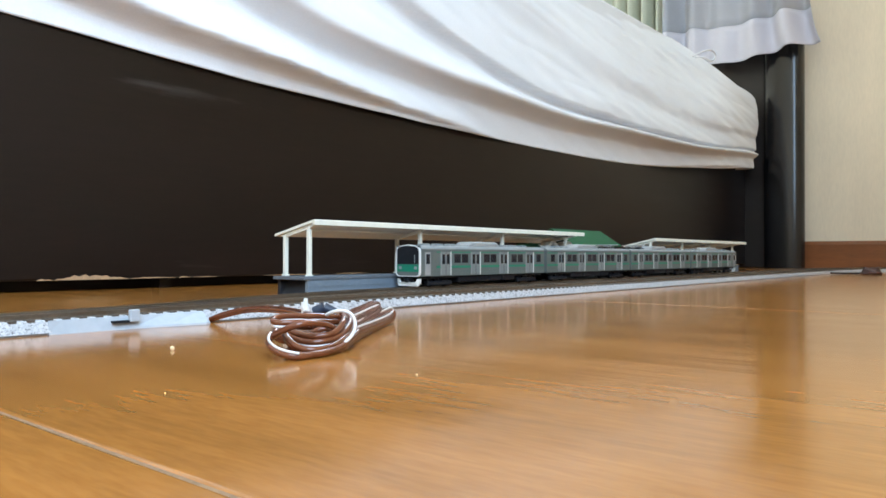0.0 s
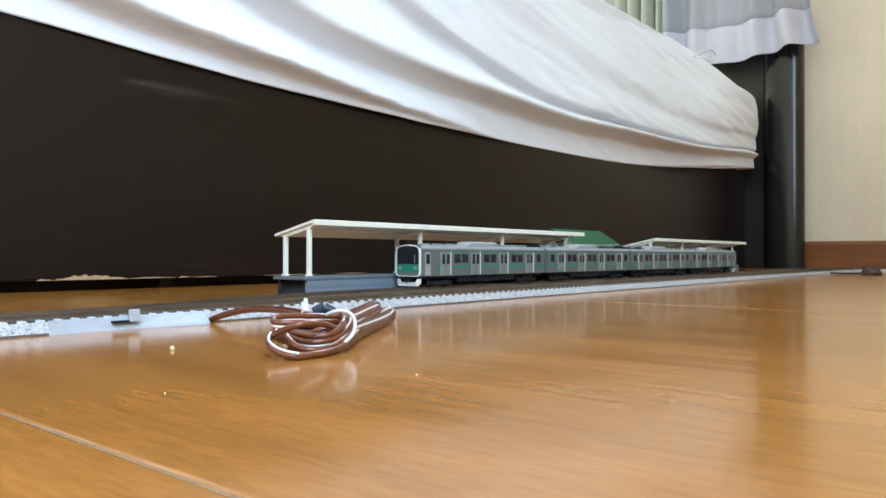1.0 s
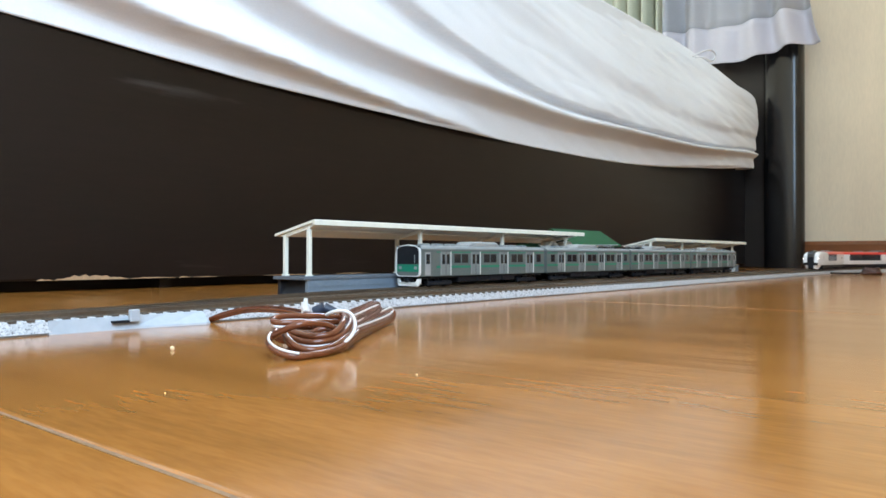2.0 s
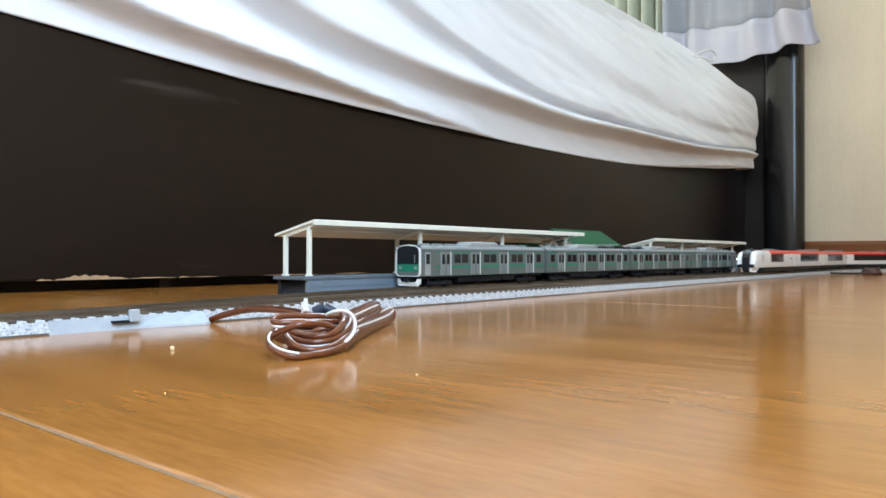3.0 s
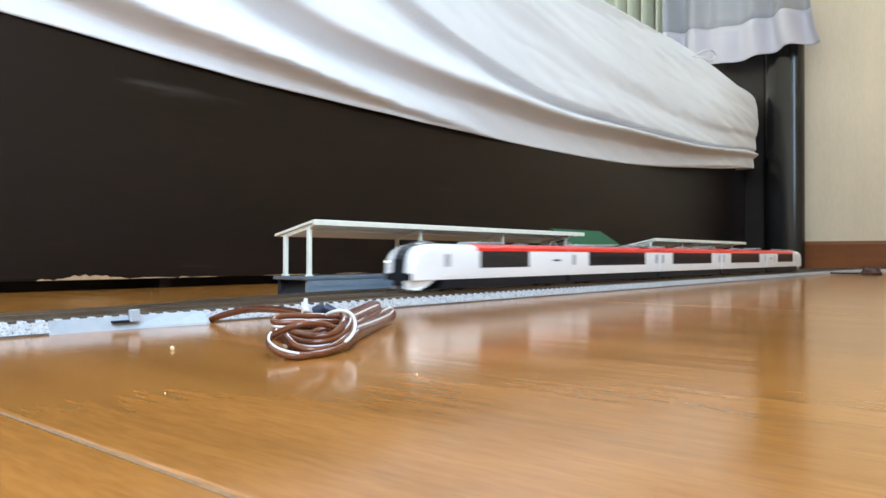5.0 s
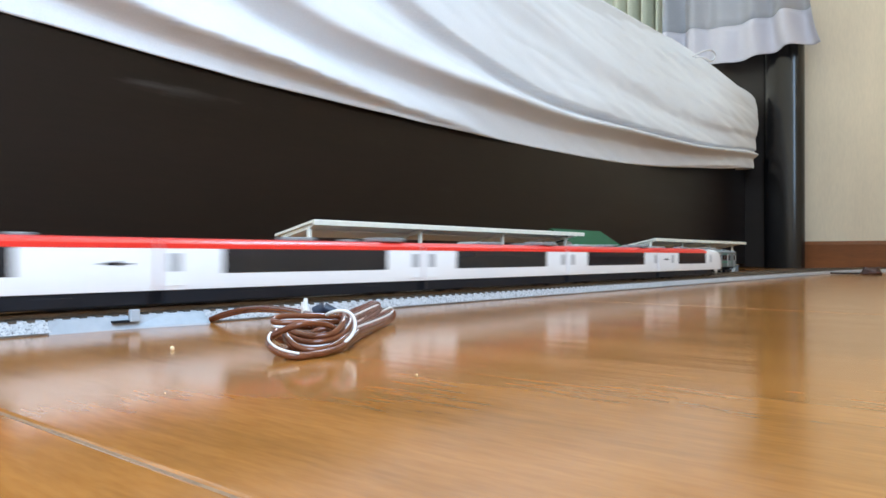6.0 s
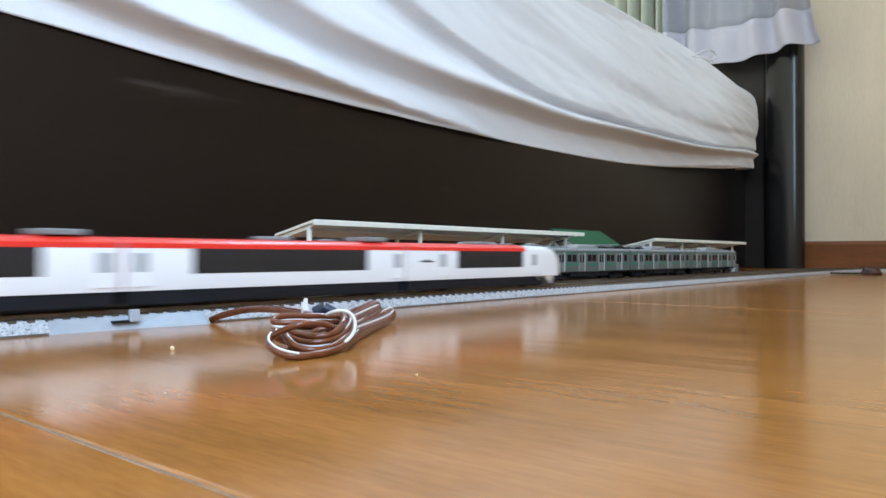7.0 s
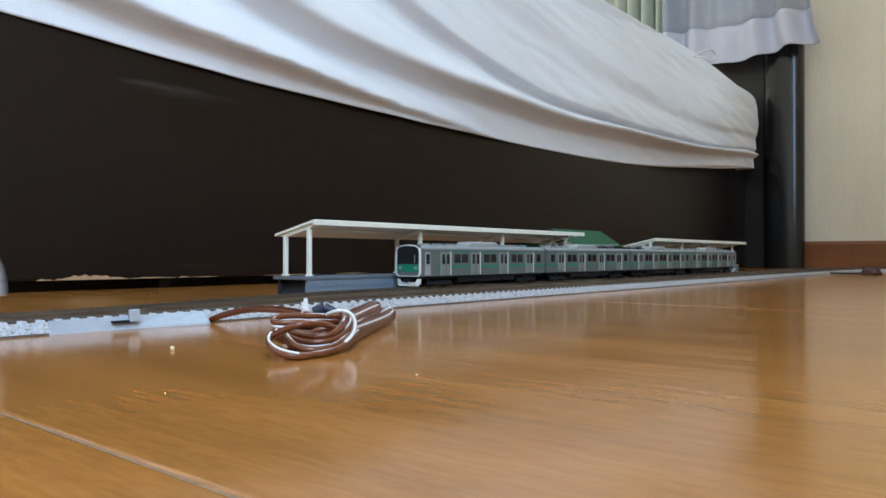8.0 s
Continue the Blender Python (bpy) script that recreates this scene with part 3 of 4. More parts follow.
# ---- station ----
platform = thing("model_platform", "grey plastic model station platform beside the track", "model platform")
PX0, PX1, PY0, PY1, PZ = 248.3, 925.0, 299.5, 325.4, 13.2
part("deck", boxed(PX0 - 1.5, PX1, PY0 - 0.4, PY1, PZ - 1.7, PZ, bevel=0.25), PLATFORM, platform, "dark grey platform deck")
part("side_wall", boxed(PX0 + 1, PX1 - 1, PY0, PY0 + 2.2, 0, PZ - 1.75), PLATFORM_SIDE, platform, "blue-grey ribbed platform wall")
for z in (2.5, 5.2, 8.0):
    part("rib", boxed(PX0 + 1.2, PX1 - 1.2, PY0 - 0.25, PY0 + 0.2, z, z + 0.5), PLATFORM_SIDE, platform)
part("back_wall", boxed(PX0 + 1, PX1 - 1, PY1 - 3, PY1 - 1, 0, PZ - 1.75), PLATFORM_SHADE, platform)
# a solid block whose dark colour stands in for the hollow's shade
ew = bmesh.new()
v = [ew.verts.new(q) for q in ((PX0 + 6, PY0 + 2.3, PZ - 1.8), (PX0 + 1, PY0 + 2.3, 0), (PX0 + 1, PY1 - 3.1, 0), (PX0 + 6, PY1 - 3.1, PZ - 1.8), (PX0 + 9, PY0 + 2.3, PZ - 1.8), (PX0 + 9, PY0 + 2.3, 0), (PX0 + 9, PY1 - 3.1, 0), (PX0 + 9, PY1 - 3.1, PZ - 1.8))]
for f in ((0, 1, 2, 3), (4, 5, 6, 7), (0, 1, 5, 4), (3, 2, 6, 7), (0, 3, 7, 4), (1, 2, 6, 5)):
    ew.faces.new([v[i] for i in f])
part("end_wall", ew, PLATFORM_SHADE, platform, "platform end coloured dark as its hollow's shade")
part("strip", boxed(PX0, PX1 - 2, PY0 + 0.1, PY0 + 1.6, PZ + 0.02, PZ + 0.35), PLATFORM_SIDE, platform, "lighter edge strip")


def canopy(x0, x1, posts, label, height):
    c = thing("platform_canopy", label, "canopy", group="platform canopies")
    def at(y):
        return height - (y - 297.0) * 0.215
    roof = bmesh.new()
    prof = [(297.0, at(297) - 2.9), (297.0, at(297) - 0.3), (297.4, at(297)), (330.0, at(330)), (330.3, at(330) - 0.3), (330.3, at(330) - 1.4), (299.0, at(299) - 1.3), (298.2, at(297) - 2.9)]
    loft(roof, [[(x, y, z) for y, z in prof] for x in (x0, x1)])
    part("roof", roof, CREAM, c, "cream sloping roof panel")
    for x in posts:
        for y in (303.4, 323.0):
            top = at(y) - 2.0
            pb = boxed(x - 1.1, x + 1.1, y - 1.1, y + 1.1, PZ + 0.02, top, bevel=0.2, seg=1)
            box(pb, x - 1.6, x + 1.6, y - 1.6, y + 1.6, PZ + 0.02, PZ + 1.0, bevel=0.2, seg=1)
            part("post", pb, CREAM, c)
        bmr = bmesh.new()
        pts = [(x - 0.7, 299.5, at(299.5) - 1.5), (x - 0.7, 326, at(326) - 1.5), (x - 0.7, 326, at(326) - 2.4), (x - 0.7, 320, at(320) - 3.6), (x - 0.7, 302, at(302) - 3.6), (x - 0.7, 299.5, at(299.5) - 2.6)]
        loft(bmr, [[(px + d, py, pz) for px, py, pz in pts] for d in (0, 1.4)])
        part("rafter", bmr, CREAM, c)
    part("purlin", boxed(x0 + 2, x1 - 2, 311.4, 312.6, at(312) - 2.3, at(312) - 1.4), CREAM, c)
    return c


canopy(251.5, 537.0, (253.4, 341.5, 429.5, 517.5), "long cream plastic canopy on paired posts over platform", 43.3)
canopy(676.0, 946.0, (679.0, 757.0, 835.0, 913.0), "cream plastic canopy on posts at the platform's far end", 41.6)

hall = thing("model_station_building", "small white model station hall with green gable roof", "model building")
part("wall", boxed(576, 660, 333, 372, 0, 34.5), WHITEWALL, hall, "white walls")
gr = bmesh.new()
prof = [(327.2, 33.2), (350, 47.6), (376, 33.2), (376, 34.4), (350, 48.9), (327.2, 34.4)]
loft(gr, [[(x, y, z) for y, z in prof] for x in (571.5, 664.5)])
part("roof", gr, GREENROOF, hall, "green gable roof")
for wx in (584, 602, 620, 638):
    wf = part("window", boxed(wx, wx + 11, 332.2, 332.95, 17, 28, bevel=0.15, seg=1), CREAM, hall)
    part("pane", boxed(wx + 1, wx + 10, 331.9, 332.15, 18, 27), GLASS, wf)
kiosk = thing("model_kiosk", "little white platform kiosk with green roof", "model building")
part("wall", boxed(472, 494, 312, 322, PZ + 0.02, 29), WHITEWALL, kiosk)
kr = bmesh.new()
loft(kr, [[(x, y, z) for y, z in ((309.6, 29.05), (309.6, 30), (317, 34.0), (324, 30), (324, 29.05))] for x in (470, 496)])
part("roof", kr, GREENROOF, kiosk)
for sx in (501.0, 525.0):
    sh = thing("model_shelter", "small white arched shelter on the platform", "model shelter", group="platform shelters")
    ab = bmesh.new()
    ring_o = [(sx + 9 - 9 * math.cos(math.pi * k / 12), PZ + 14 + 9.0 * math.sin(math.pi * k / 12)) for k in range(13)]
    ring_i = [(sx + 9 - 6.8 * math.cos(math.pi * k / 12), PZ + 14 + 6.8 * math.sin(math.pi * k / 12)) for k in range(13)]
    outline = [(sx, PZ + 0.05)] + ring_o + [(sx + 18, PZ + 0.05), (sx + 15.8, PZ + 0.05)] + ring_i[::-1] + [(sx + 2.2, PZ + 0.05)]
    loft(ab, [[(x, y, z) for x, z in outline] for y in (310, 318)])
    part("arch", ab, WHITEWALL, sh, smooth=True)
    part("bench", boxed(sx + 3, sx + 15, 314, 317.5, PZ + 2.6, PZ + 3.4), CREAM, sh)


# ---- trains: each car's space has x along it, z = 0 on the rail's top ----
def car_section(half, z0, shoulder, top, n=7, low_tuck=0.0):
    """Half-closed outline of a car: up one side, over a rounded roof and down the other."""
    pts = [(-half + low_tuck, z0), (-half, z0 + 2.5), (-half, shoulder)]
    for k in range(1, n):
        a = math.pi * k / n
        pts.append((-half * math.copysign(abs(math.cos(a)) ** 0.75, math.cos(a)), shoulder + (top - shoulder) * math.sin(a) ** 0.8))
    pts += [(half, shoulder), (half, z0 + 2.5), (half - low_tuck, z0)]
    return pts


def bogie(parent, x):
    b = part("bogie", box(box(boxed(x - 11, x + 11, -7.6, -6.0, 0.9, 3.4, bevel=0.4, seg=1), x - 11, x + 11, 6.0, 7.6, 0.9, 3.4, bevel=0.4, seg=1), x - 3, x + 3, -6, 6, 1.8, 4.6), UNDER, parent)
    for dx in (-7, 7):
        w = bmesh.new()
        for sy in (-1, 1):
            rod(w, (x + dx, sy * 4.0, 2.75), (x + dx, sy * 5.6, 2.75), 2.75, seg=16)
        rod(w, (x + dx, -4, 2.75), (x + dx, 4, 2.75), 0.6, seg=8)
        part("wheelset", w, UNDER, b)
    return b


def commuter_car(name, cab, pantograph, label):
    """A silver commuter car with a green line along its windows. The cab, if any, is at -x."""
    c = thing(name, label, "model train car", group="standing commuter train")
    L0, L1, H = (-66.0 if cab else -65.2), 65.2, 9.35
    bm = bmesh.new()
    sec = car_section(H, 6.3, 22.2, 24.2)
    body = sec[:3] + sec[-3:]
    loft(bm, [[(x, y, z) for y, z in body] for x in (L0 + (1.2 if cab else 0), L1)])
    part("body", bm, SILVER, c, "silver body")
    rf = bmesh.new()
    rp = [(-H - 0.12, 21.7), (-H - 0.12, 22.25)] + [(y * 1.0, z) for y, z in sec[3:-3]] + [(H + 0.12, 22.25), (H + 0.12, 21.7)]
    loft(rf, [[(x, y, z) for y, z in rp] for x in (L0 + (1.3 if cab else 0), L1)])
    part("roof", rf, ROOFGREY, c, "ribbed grey roof", smooth=True)
    for zz in (7.6, 9.3, 13.2, 20.6):
        for sy in (-1, 1):
            part("bead", boxed(L0 + 2, L1 - 0.5, sy * H - 0.1, sy * H + 0.1, zz, zz + 0.22), SILVER, c)
    doors = (-45.5, -15.5, 15.5, 46.0) if not cab else (-43.0, -14.0, 16.0, 46.5)
    for sy in (-1, 1):
        edges = sorted([L0 + (14.5 if cab else 0.4)] + [d + e for d in doors for e in (-4.5, 4.5)] + [L1 - 0.4])
        for a, b in zip(edges[::2], edges[1::2]):
            if b - a > 2:
                part("stripe", boxed(a + 0.2, b - 0.2, sy * (H + 0.06) - 0.08, sy * (H + 0.06) + 0.08, 10.9, 12.3), LINEGREEN, c, "green stripe")
                part("thin_stripe", boxed(a + 0.2, b - 0.2, sy * (H + 0.06) - 0.08, sy * (H + 0.06) + 0.08, 19.9, 20.5), LINEGREEN, c, "green stripe")
        for d in doors:
            dr = part("door", boxed(d - 4.3, d + 4.3, sy * H - 0.18, sy * H + 0.18, 6.7, 20.4, bevel=0.12, seg=1), DOORSILVER, c, "pale double door")
            part("door_post", boxed(d - 4.8, d - 4.4, sy * H - 0.3, sy * H + 0.3, 6.7, 20.6), UNITGREY, c)
            part("door_post", boxed(d + 4.4, d + 4.9, sy * H - 0.3, sy * H + 0.3, 6.7, 20.6), WHITEWALL, c)
            for e in (-2.1, 2.1):
                part("pane", boxed(d + e - 1.25, d + e + 1.25, sy * (H + 0.18) - 0.06, sy * (H + 0.18) + 0.06, 13.2, 19.0, bevel=0.05, seg=1), GLASS, dr)
            part("seam", boxed(d - 0.12, d + 0.12, sy * (H + 0.18) - 0.05, sy * (H + 0.18) + 0.05, 6.9, 20.3), UNDER, dr)
        mids = [(a + b) / 2 for a, b in zip(doors, doors[1:])]
        for m in mids:
            wf = part("window", boxed(m - 7.4, m + 7.4, sy * H - 0.16, sy * H + 0.16, 13.3, 19.6, bevel=0.1, seg=1), SILVER, c)
            for e in (-3.6, 3.6):
                part("pane", boxed(m + e - 3.1, m + e + 3.1, sy * (H + 0.15) - 0.06, sy * (H + 0.15) + 0.06, 13.9, 19.1, bevel=0.05, seg=1), GLASS, wf)
        for m in ([57.5] if cab else [-57.5, 57.5]):
            wf = part("window", boxed(m - 3.4, m + 3.4, sy * H - 0.16, sy * H + 0.16, 13.3, 19.6, bevel=0.1, seg=1), SILVER, c)
            part("pane", boxed(m - 2.7, m + 2.7, sy * (H + 0.15) - 0.06, sy * (H + 0.15) + 0.06, 13.9, 19.1, bevel=0.05, seg=1), GLASS, wf)
        if cab:
            cd = part("cab_door", boxed(-61.5, -56.5, sy * H - 0.15, sy * H + 0.15, 6.8, 20.2, bevel=0.1, seg=1), UNITGREY, c, "grey cab door")
            part("pane", boxed(-60.6, -57.4, sy * (H + 0.16) - 0.06, sy * (H + 0.16) + 0.06, 13.4, 19.0), GLASS, cd)
    # roof units
    au = bmesh.new()
    loft(au, [[(x, y * g, z0 + (z - z0) * g2) for y, z in ((-6.2, 24.0), (-6.0, 25.9), (-4.6, 26.9), (4.6, 26.9), (6.0, 25.9), (6.2, 24.0))] for z0 in (24.0,) for x, g, g2 in ((-16.5, 0.9, 0.15), (-14, 1, 0.85), (-12, 1, 1), (12, 1, 1), (14, 1, 0.85), (16.5, 0.9, 0.15))])
    part("cooling_unit", au, UNITGREY, c, "long pale grey cooling unit", smooth=True)
    for x in (-52, -40, -28, 27, 38, 50):
        if pantograph and x > 20:
            continue
        part("vent", boxed(x - 3, x + 3, -2.6, 2.6, 23.8, 25.3, bevel=0.5), ROOFGREY, c)
    if pantograph:
        px = 40
        pg = part("pantograph", box(box(boxed(px - 9, px + 9, -5.5, -4.7, 24.4, 25.0), px - 9, px + 9, 4.7, 5.5, 24.4, 25.0), px - 2, px + 2, -5.5, 5.5, 24.4, 25.1), UNDER, c, "folded grey pantograph")
        rods = bmesh.new()
        for sy in (-4, 4):
            rod(rods, (px - 8, sy, 25.2), (px + 8, sy * 0.6, 26.6), 0.28, seg=6)
            rod(rods, (px + 8, sy, 25.2), (px - 8, sy * 0.6, 26.6), 0.28, seg=6)
        rod(rods, (px - 6.5, -8.2, 27.0), (px - 6.5, 8.2, 27.0), 0.35, seg=6)
        rod(rods, (px + 6.5, -8.2, 27.0), (px + 6.5, 8.2, 27.0), 0.35, seg=6)
        part("arm", rods, UNITGREY, pg)
    # under the floor
    for x, w in ((-20, 9), (-4, 6), (9, 7), (24, 7)):
        part("equipment_box", boxed(x - w, x + w, -7.8, 7.8, 2.4, 6.2, bevel=0.4, seg=1), UNDER, c)
    part("underframe", boxed(L0 + 4, L1 - 1, -7.4, 7.4, 4.8, 6.28), UNDER, c)
    for x in (-46, 46):
        bogie(c, x)
    part("coupler", boxed(L1 - 1, L1 + 2.4, -1.5, 1.5, 3.4, 5.2), UNDER, c)
    part("gangway", boxed(L1, L1 + 1.1, -3.6, 3.6, 7, 21.4, bevel=0.3, seg=1), UNDER, c)
    if cab:
        commuter_face(c, L0, H)
    return c


def commuter_face(c, x, H):
    """Flat cab front: white surround, dark windscreen, green band, white snow plough."""
    outline = []
    for k in range(40):
        a = 2 * math.pi * k / 40
        ca, sa = math.cos(a), math.sin(a)
        yy = math.copysign(abs(ca) ** 0.22, ca) * H
        zz = 15.3 + math.copysign(abs(sa) ** 0.22, sa) * 9.2
        if sa > 0:
            zz -= 1.6 * (yy / H) ** 2
        outline.append((yy, zz))
    f = bmesh.new()
    inner = [(y * 0.92, 15.4 + (z - 15.4) * 0.945) for y, z in outline]
    loft(f, [[(x + 2.0, y, z) for y, z in outline], [(x + 0.4, y, z) for y, z in outline], [(x, y * 0.985, 15.3 + (z - 15.3) * 0.985) for y, z in outline], [(x, y, z) for y, z in inner], [(x + 0.6, y, z) for y, z in inner]], caps=False)
    part("face_surround", f, WHITEWALL, c, "white front surround", smooth=True)
    part("face_panel", boxed(x + 0.55, x + 1.9, -8.65, 8.65, 6.7, 23.9), SILVER, c)
    ws = part("windscreen", boxed(x + 0.25, x + 0.54, -8.5, 8.5, 13.3, 23.75, bevel=0.1, seg=1), GLASS, c, "dark windscreen")
    part("destination", boxed(x + 0.1, x + 0.24, -3.2, 2.2, 20.8, 22.4), GLASSTOP, ws)
    part("wiper", boxed(x + 0.05, x + 0.24, -5.5, -5.2, 13.9, 18.6), ROOFGREY, ws)
    gb = part("front_band", boxed(x + 0.3, x + 0.54, -8.5, 8.5, 9.0, 13.1), LINEGREEN, c, "green front band")
    part("sill", boxed(x + 0.3, x + 0.54, -8.5, 8.5, 6.9, 8.9), SILVER, c)
    for sy in (-1, 1):
        part("headlamp", boxed(x + 0.1, x + 0.29, sy * 5.9 - 1.0, sy * 5.9 + 1.0, 10.3, 12.0, bevel=0.2), UNITGREY, gb, "unlit headlamp")
    pl = bmesh.new()
    pts = [(-8.6, 2.6), (-7.4, 0.8), (7.4, 0.8), (8.6, 2.6), (8.8, 4.9), (7.0, 4.9), (5.8, 2.9), (-5.8, 2.9), (-7.0, 4.9), (-8.8, 4.9)]
    loft(pl, [[(x + dx + 0.04 * y * y * 0.5, y, z) for y, z in pts] for dx in (-0.6, 0.5)])
    part("snow_plough", pl, WHITEWALL, c, "white snow plough")
    part("front_coupler", boxed(x - 1.2, x + 4, -1.3, 1.3, 3.6, 5.4, bevel=0.2, seg=1), UNDER, c)


def place_rear(car, s):
    x, y, h = on_track(s, REAR_Y, REAR_R)
    car.matrix_basis = Matrix.Translation((x * 0.001, y * 0.001, RAIL_Z * 0.001)) @ pose(0, 0, 0, 0, 0, math.degrees(h))
    return car


GREEN_X = 310.3
lead_green = place_rear(commuter_car("commuter_cab_car", True, False, "silver model commuter cab car with green band and white front"), GREEN_X + 66.0)
mid_green = place_rear(commuter_car("commuter_car", False, True, "silver model commuter car with green line and pantograph"), GREEN_X + 133.5 + 66.4)
copy_thing(mid_green, mid_green.matrix_basis @ pose(0.1335, 0, 0, 0, 0, 180))
copy_thing(lead_green, Matrix.Translation(((GREEN_X + 3.5 * 133.5 - 0.4) * 0.001, REAR_Y * 0.001, RAIL_Z * 0.001)) @ pose(0, 0, 0, 0, 0, 180))


# ---- the express: white body, red shoulder, black window band ----
EH = 9.8


def express_car(name, kind_of, label, lit=False):
    """kind_of: 'lead' (nose at -x), 'mid' or 'tail' (nose at +x)."""
    c = thing(name, label, "model train car", group="passing express train")
    half = 68.75
    a0, a1 = -half + 0.8, half - 0.8
    if kind_of == "lead":
        a0 = -half + 12.5
    if kind_of == "tail":
        a1 = half - 18.5
    sec = car_section(EH, 6.2, 20.6, 24.4, n=9, low_tuck=0.5)
    bm = bmesh.new()
    loft(bm, [[(x, y, z) for y, z in sec] for x in (a0, a1)])
    part("body", bm, EXPWHITE, c, "glossy white body", smooth=True)
    # red shoulder over the windows
    r0 = -half + 41.5 if kind_of == "lead" else a0
    r1 = half - 35.5 if kind_of == "tail" else a1
    rs = car_section(EH + 0.12, 6.2, 20.7, 24.55, n=9)
    red = bmesh.new()
    loft(red, [[(x, y, z) for y, z in rs[2:-2]] for x in (r0, r1)])
    part("red_shoulder", red, EXPRED, c, "bright red roof shoulder", smooth=True)
    for sy in (-1, 1):
        w0, w1 = -half + 25.5, half - 25.5
        if kind_of == "lead":
            w0, w1 = r0 + 2.5, half - 46.0
        if kind_of == "tail":
            w0, w1 = -half + 39.0, r1 - 3.0
        wb = part("window_band", boxed(w0, w1, sy * EH - 0.14, sy * EH + 0.14, 11.7, 20.7, bevel=0.1, seg=1), GLASSTOP, c, "dark grey window band")
        n = max(3, int((w1 - w0) / 14))
        for k in range(n):
            p0 = w0 + 0.6 + (w1 - w0 - 1.2) * k / n
            p1 = w0 + 0.6 + (w1 - w0 - 1.2) * (k + 1) / n
            part("pane", boxed(p0 + 0.15, p1 - 0.15, sy * (EH + 0.14) - 0.06, sy * (EH + 0.14) + 0.06, 12.0, 17.7), GLASS, wb)
        ends = []
        if kind_of != "lead":
            ends.append(-half + (6.0 if kind_of == "mid" else 27.0))
        if kind_of != "tail":
            ends.append(half - 6.0 if kind_of == "mid" else None)
        if kind_of == "lead":
            ends = [-half + 16.5]
        if kind_of == "tail":
            ends = [-half + 27.0, half - 26.5]
        for e in ends:
            if e is None:
                continue
            d = part("door", boxed(e - 3.2, e + 3.2, sy * EH - 0.12, sy * EH + 0.12, 7.6, 20.2, bevel=0.1, seg=1), EXPWHITE, c)
            part("pane", boxed(e - 2.3, e + 2.3, sy * (EH + 0.12) - 0.06, sy * (EH + 0.12) + 0.06, 12.6, 19.0, bevel=0.05, seg=1), DOORGREY, d)
        if kind_of != "mid":
            m = half - 15.0 if kind_of == "lead" else -half + 15.0
            lg = bmesh.new()
            loft(lg, [[(m + px, sy * (EH + 0.06) + dy, pz) for px, pz in ((-6.0, 15.4), (1.6, 16.5), (1.0, 15.7), (5.5, 15.65), (5.5, 15.15), (1.0, 15.1), (1.6, 14.6))] for dy in (-0.06, 0.06)])
            part("marking", lg, UNDER, c, "dark pointed marking")
    # gangways and underside
    for e in ([half] if kind_of == "lead" else [-half] if kind_of == "tail" else [-half, half]):
        sg = math.copysign(1, e)
        g = bmesh.new()
        gs = car_section(EH - 1.2, 6.6, 20.2, 23.6, n=9)
        loft(g, [[(x, y, z) for y, z in gs] for x in sorted((e - sg * 0.9, e - sg * 0.02))])
        part("gangway", g, EXPPINK, c, "grey-pink gangway")
    s0 = a0 if kind_of != "lead" else -half + 14
    s1 = a1 if kind_of != "tail" else half - 20
    part("skirt", boxed(s0 + 1, s1 - 1, -8.9, 8.9, 1.3, 6.3, bevel=0.5, seg=1), UNDER, c, "black underfloor skirt")
    for x in (-44, 44):
        bogie(c, x)
    for x in (-30, -8, 14, 34):
        part("equipment_box", boxed(x - 6, x + 6, -9.1, 9.1, 1.6, 4.9, bevel=0.3, seg=1), UNDER, c)
    part("cooling_unit", boxed(-9, 6, -4.0, 4.0, 24.0, 25.9, bevel=0.8), ROOFGREY, c, "low grey roof unit", smooth=True)
    part("vent", boxed(24, 31, -3, 3, 24.0, 25.4, bevel=0.5), ROOFGREY, c)
    if kind_of == "mid":
        part("pantograph", boxed(44, 58, -7.0, 7.0, 24.6, 26.6, bevel=0.5), ROOFGREY, c)
    if kind_of != "mid":
        express_nose(c, -1 if kind_of == "lead" else 1, half + (6.0 if kind_of == "lead" else 0.0), lit)
    return c


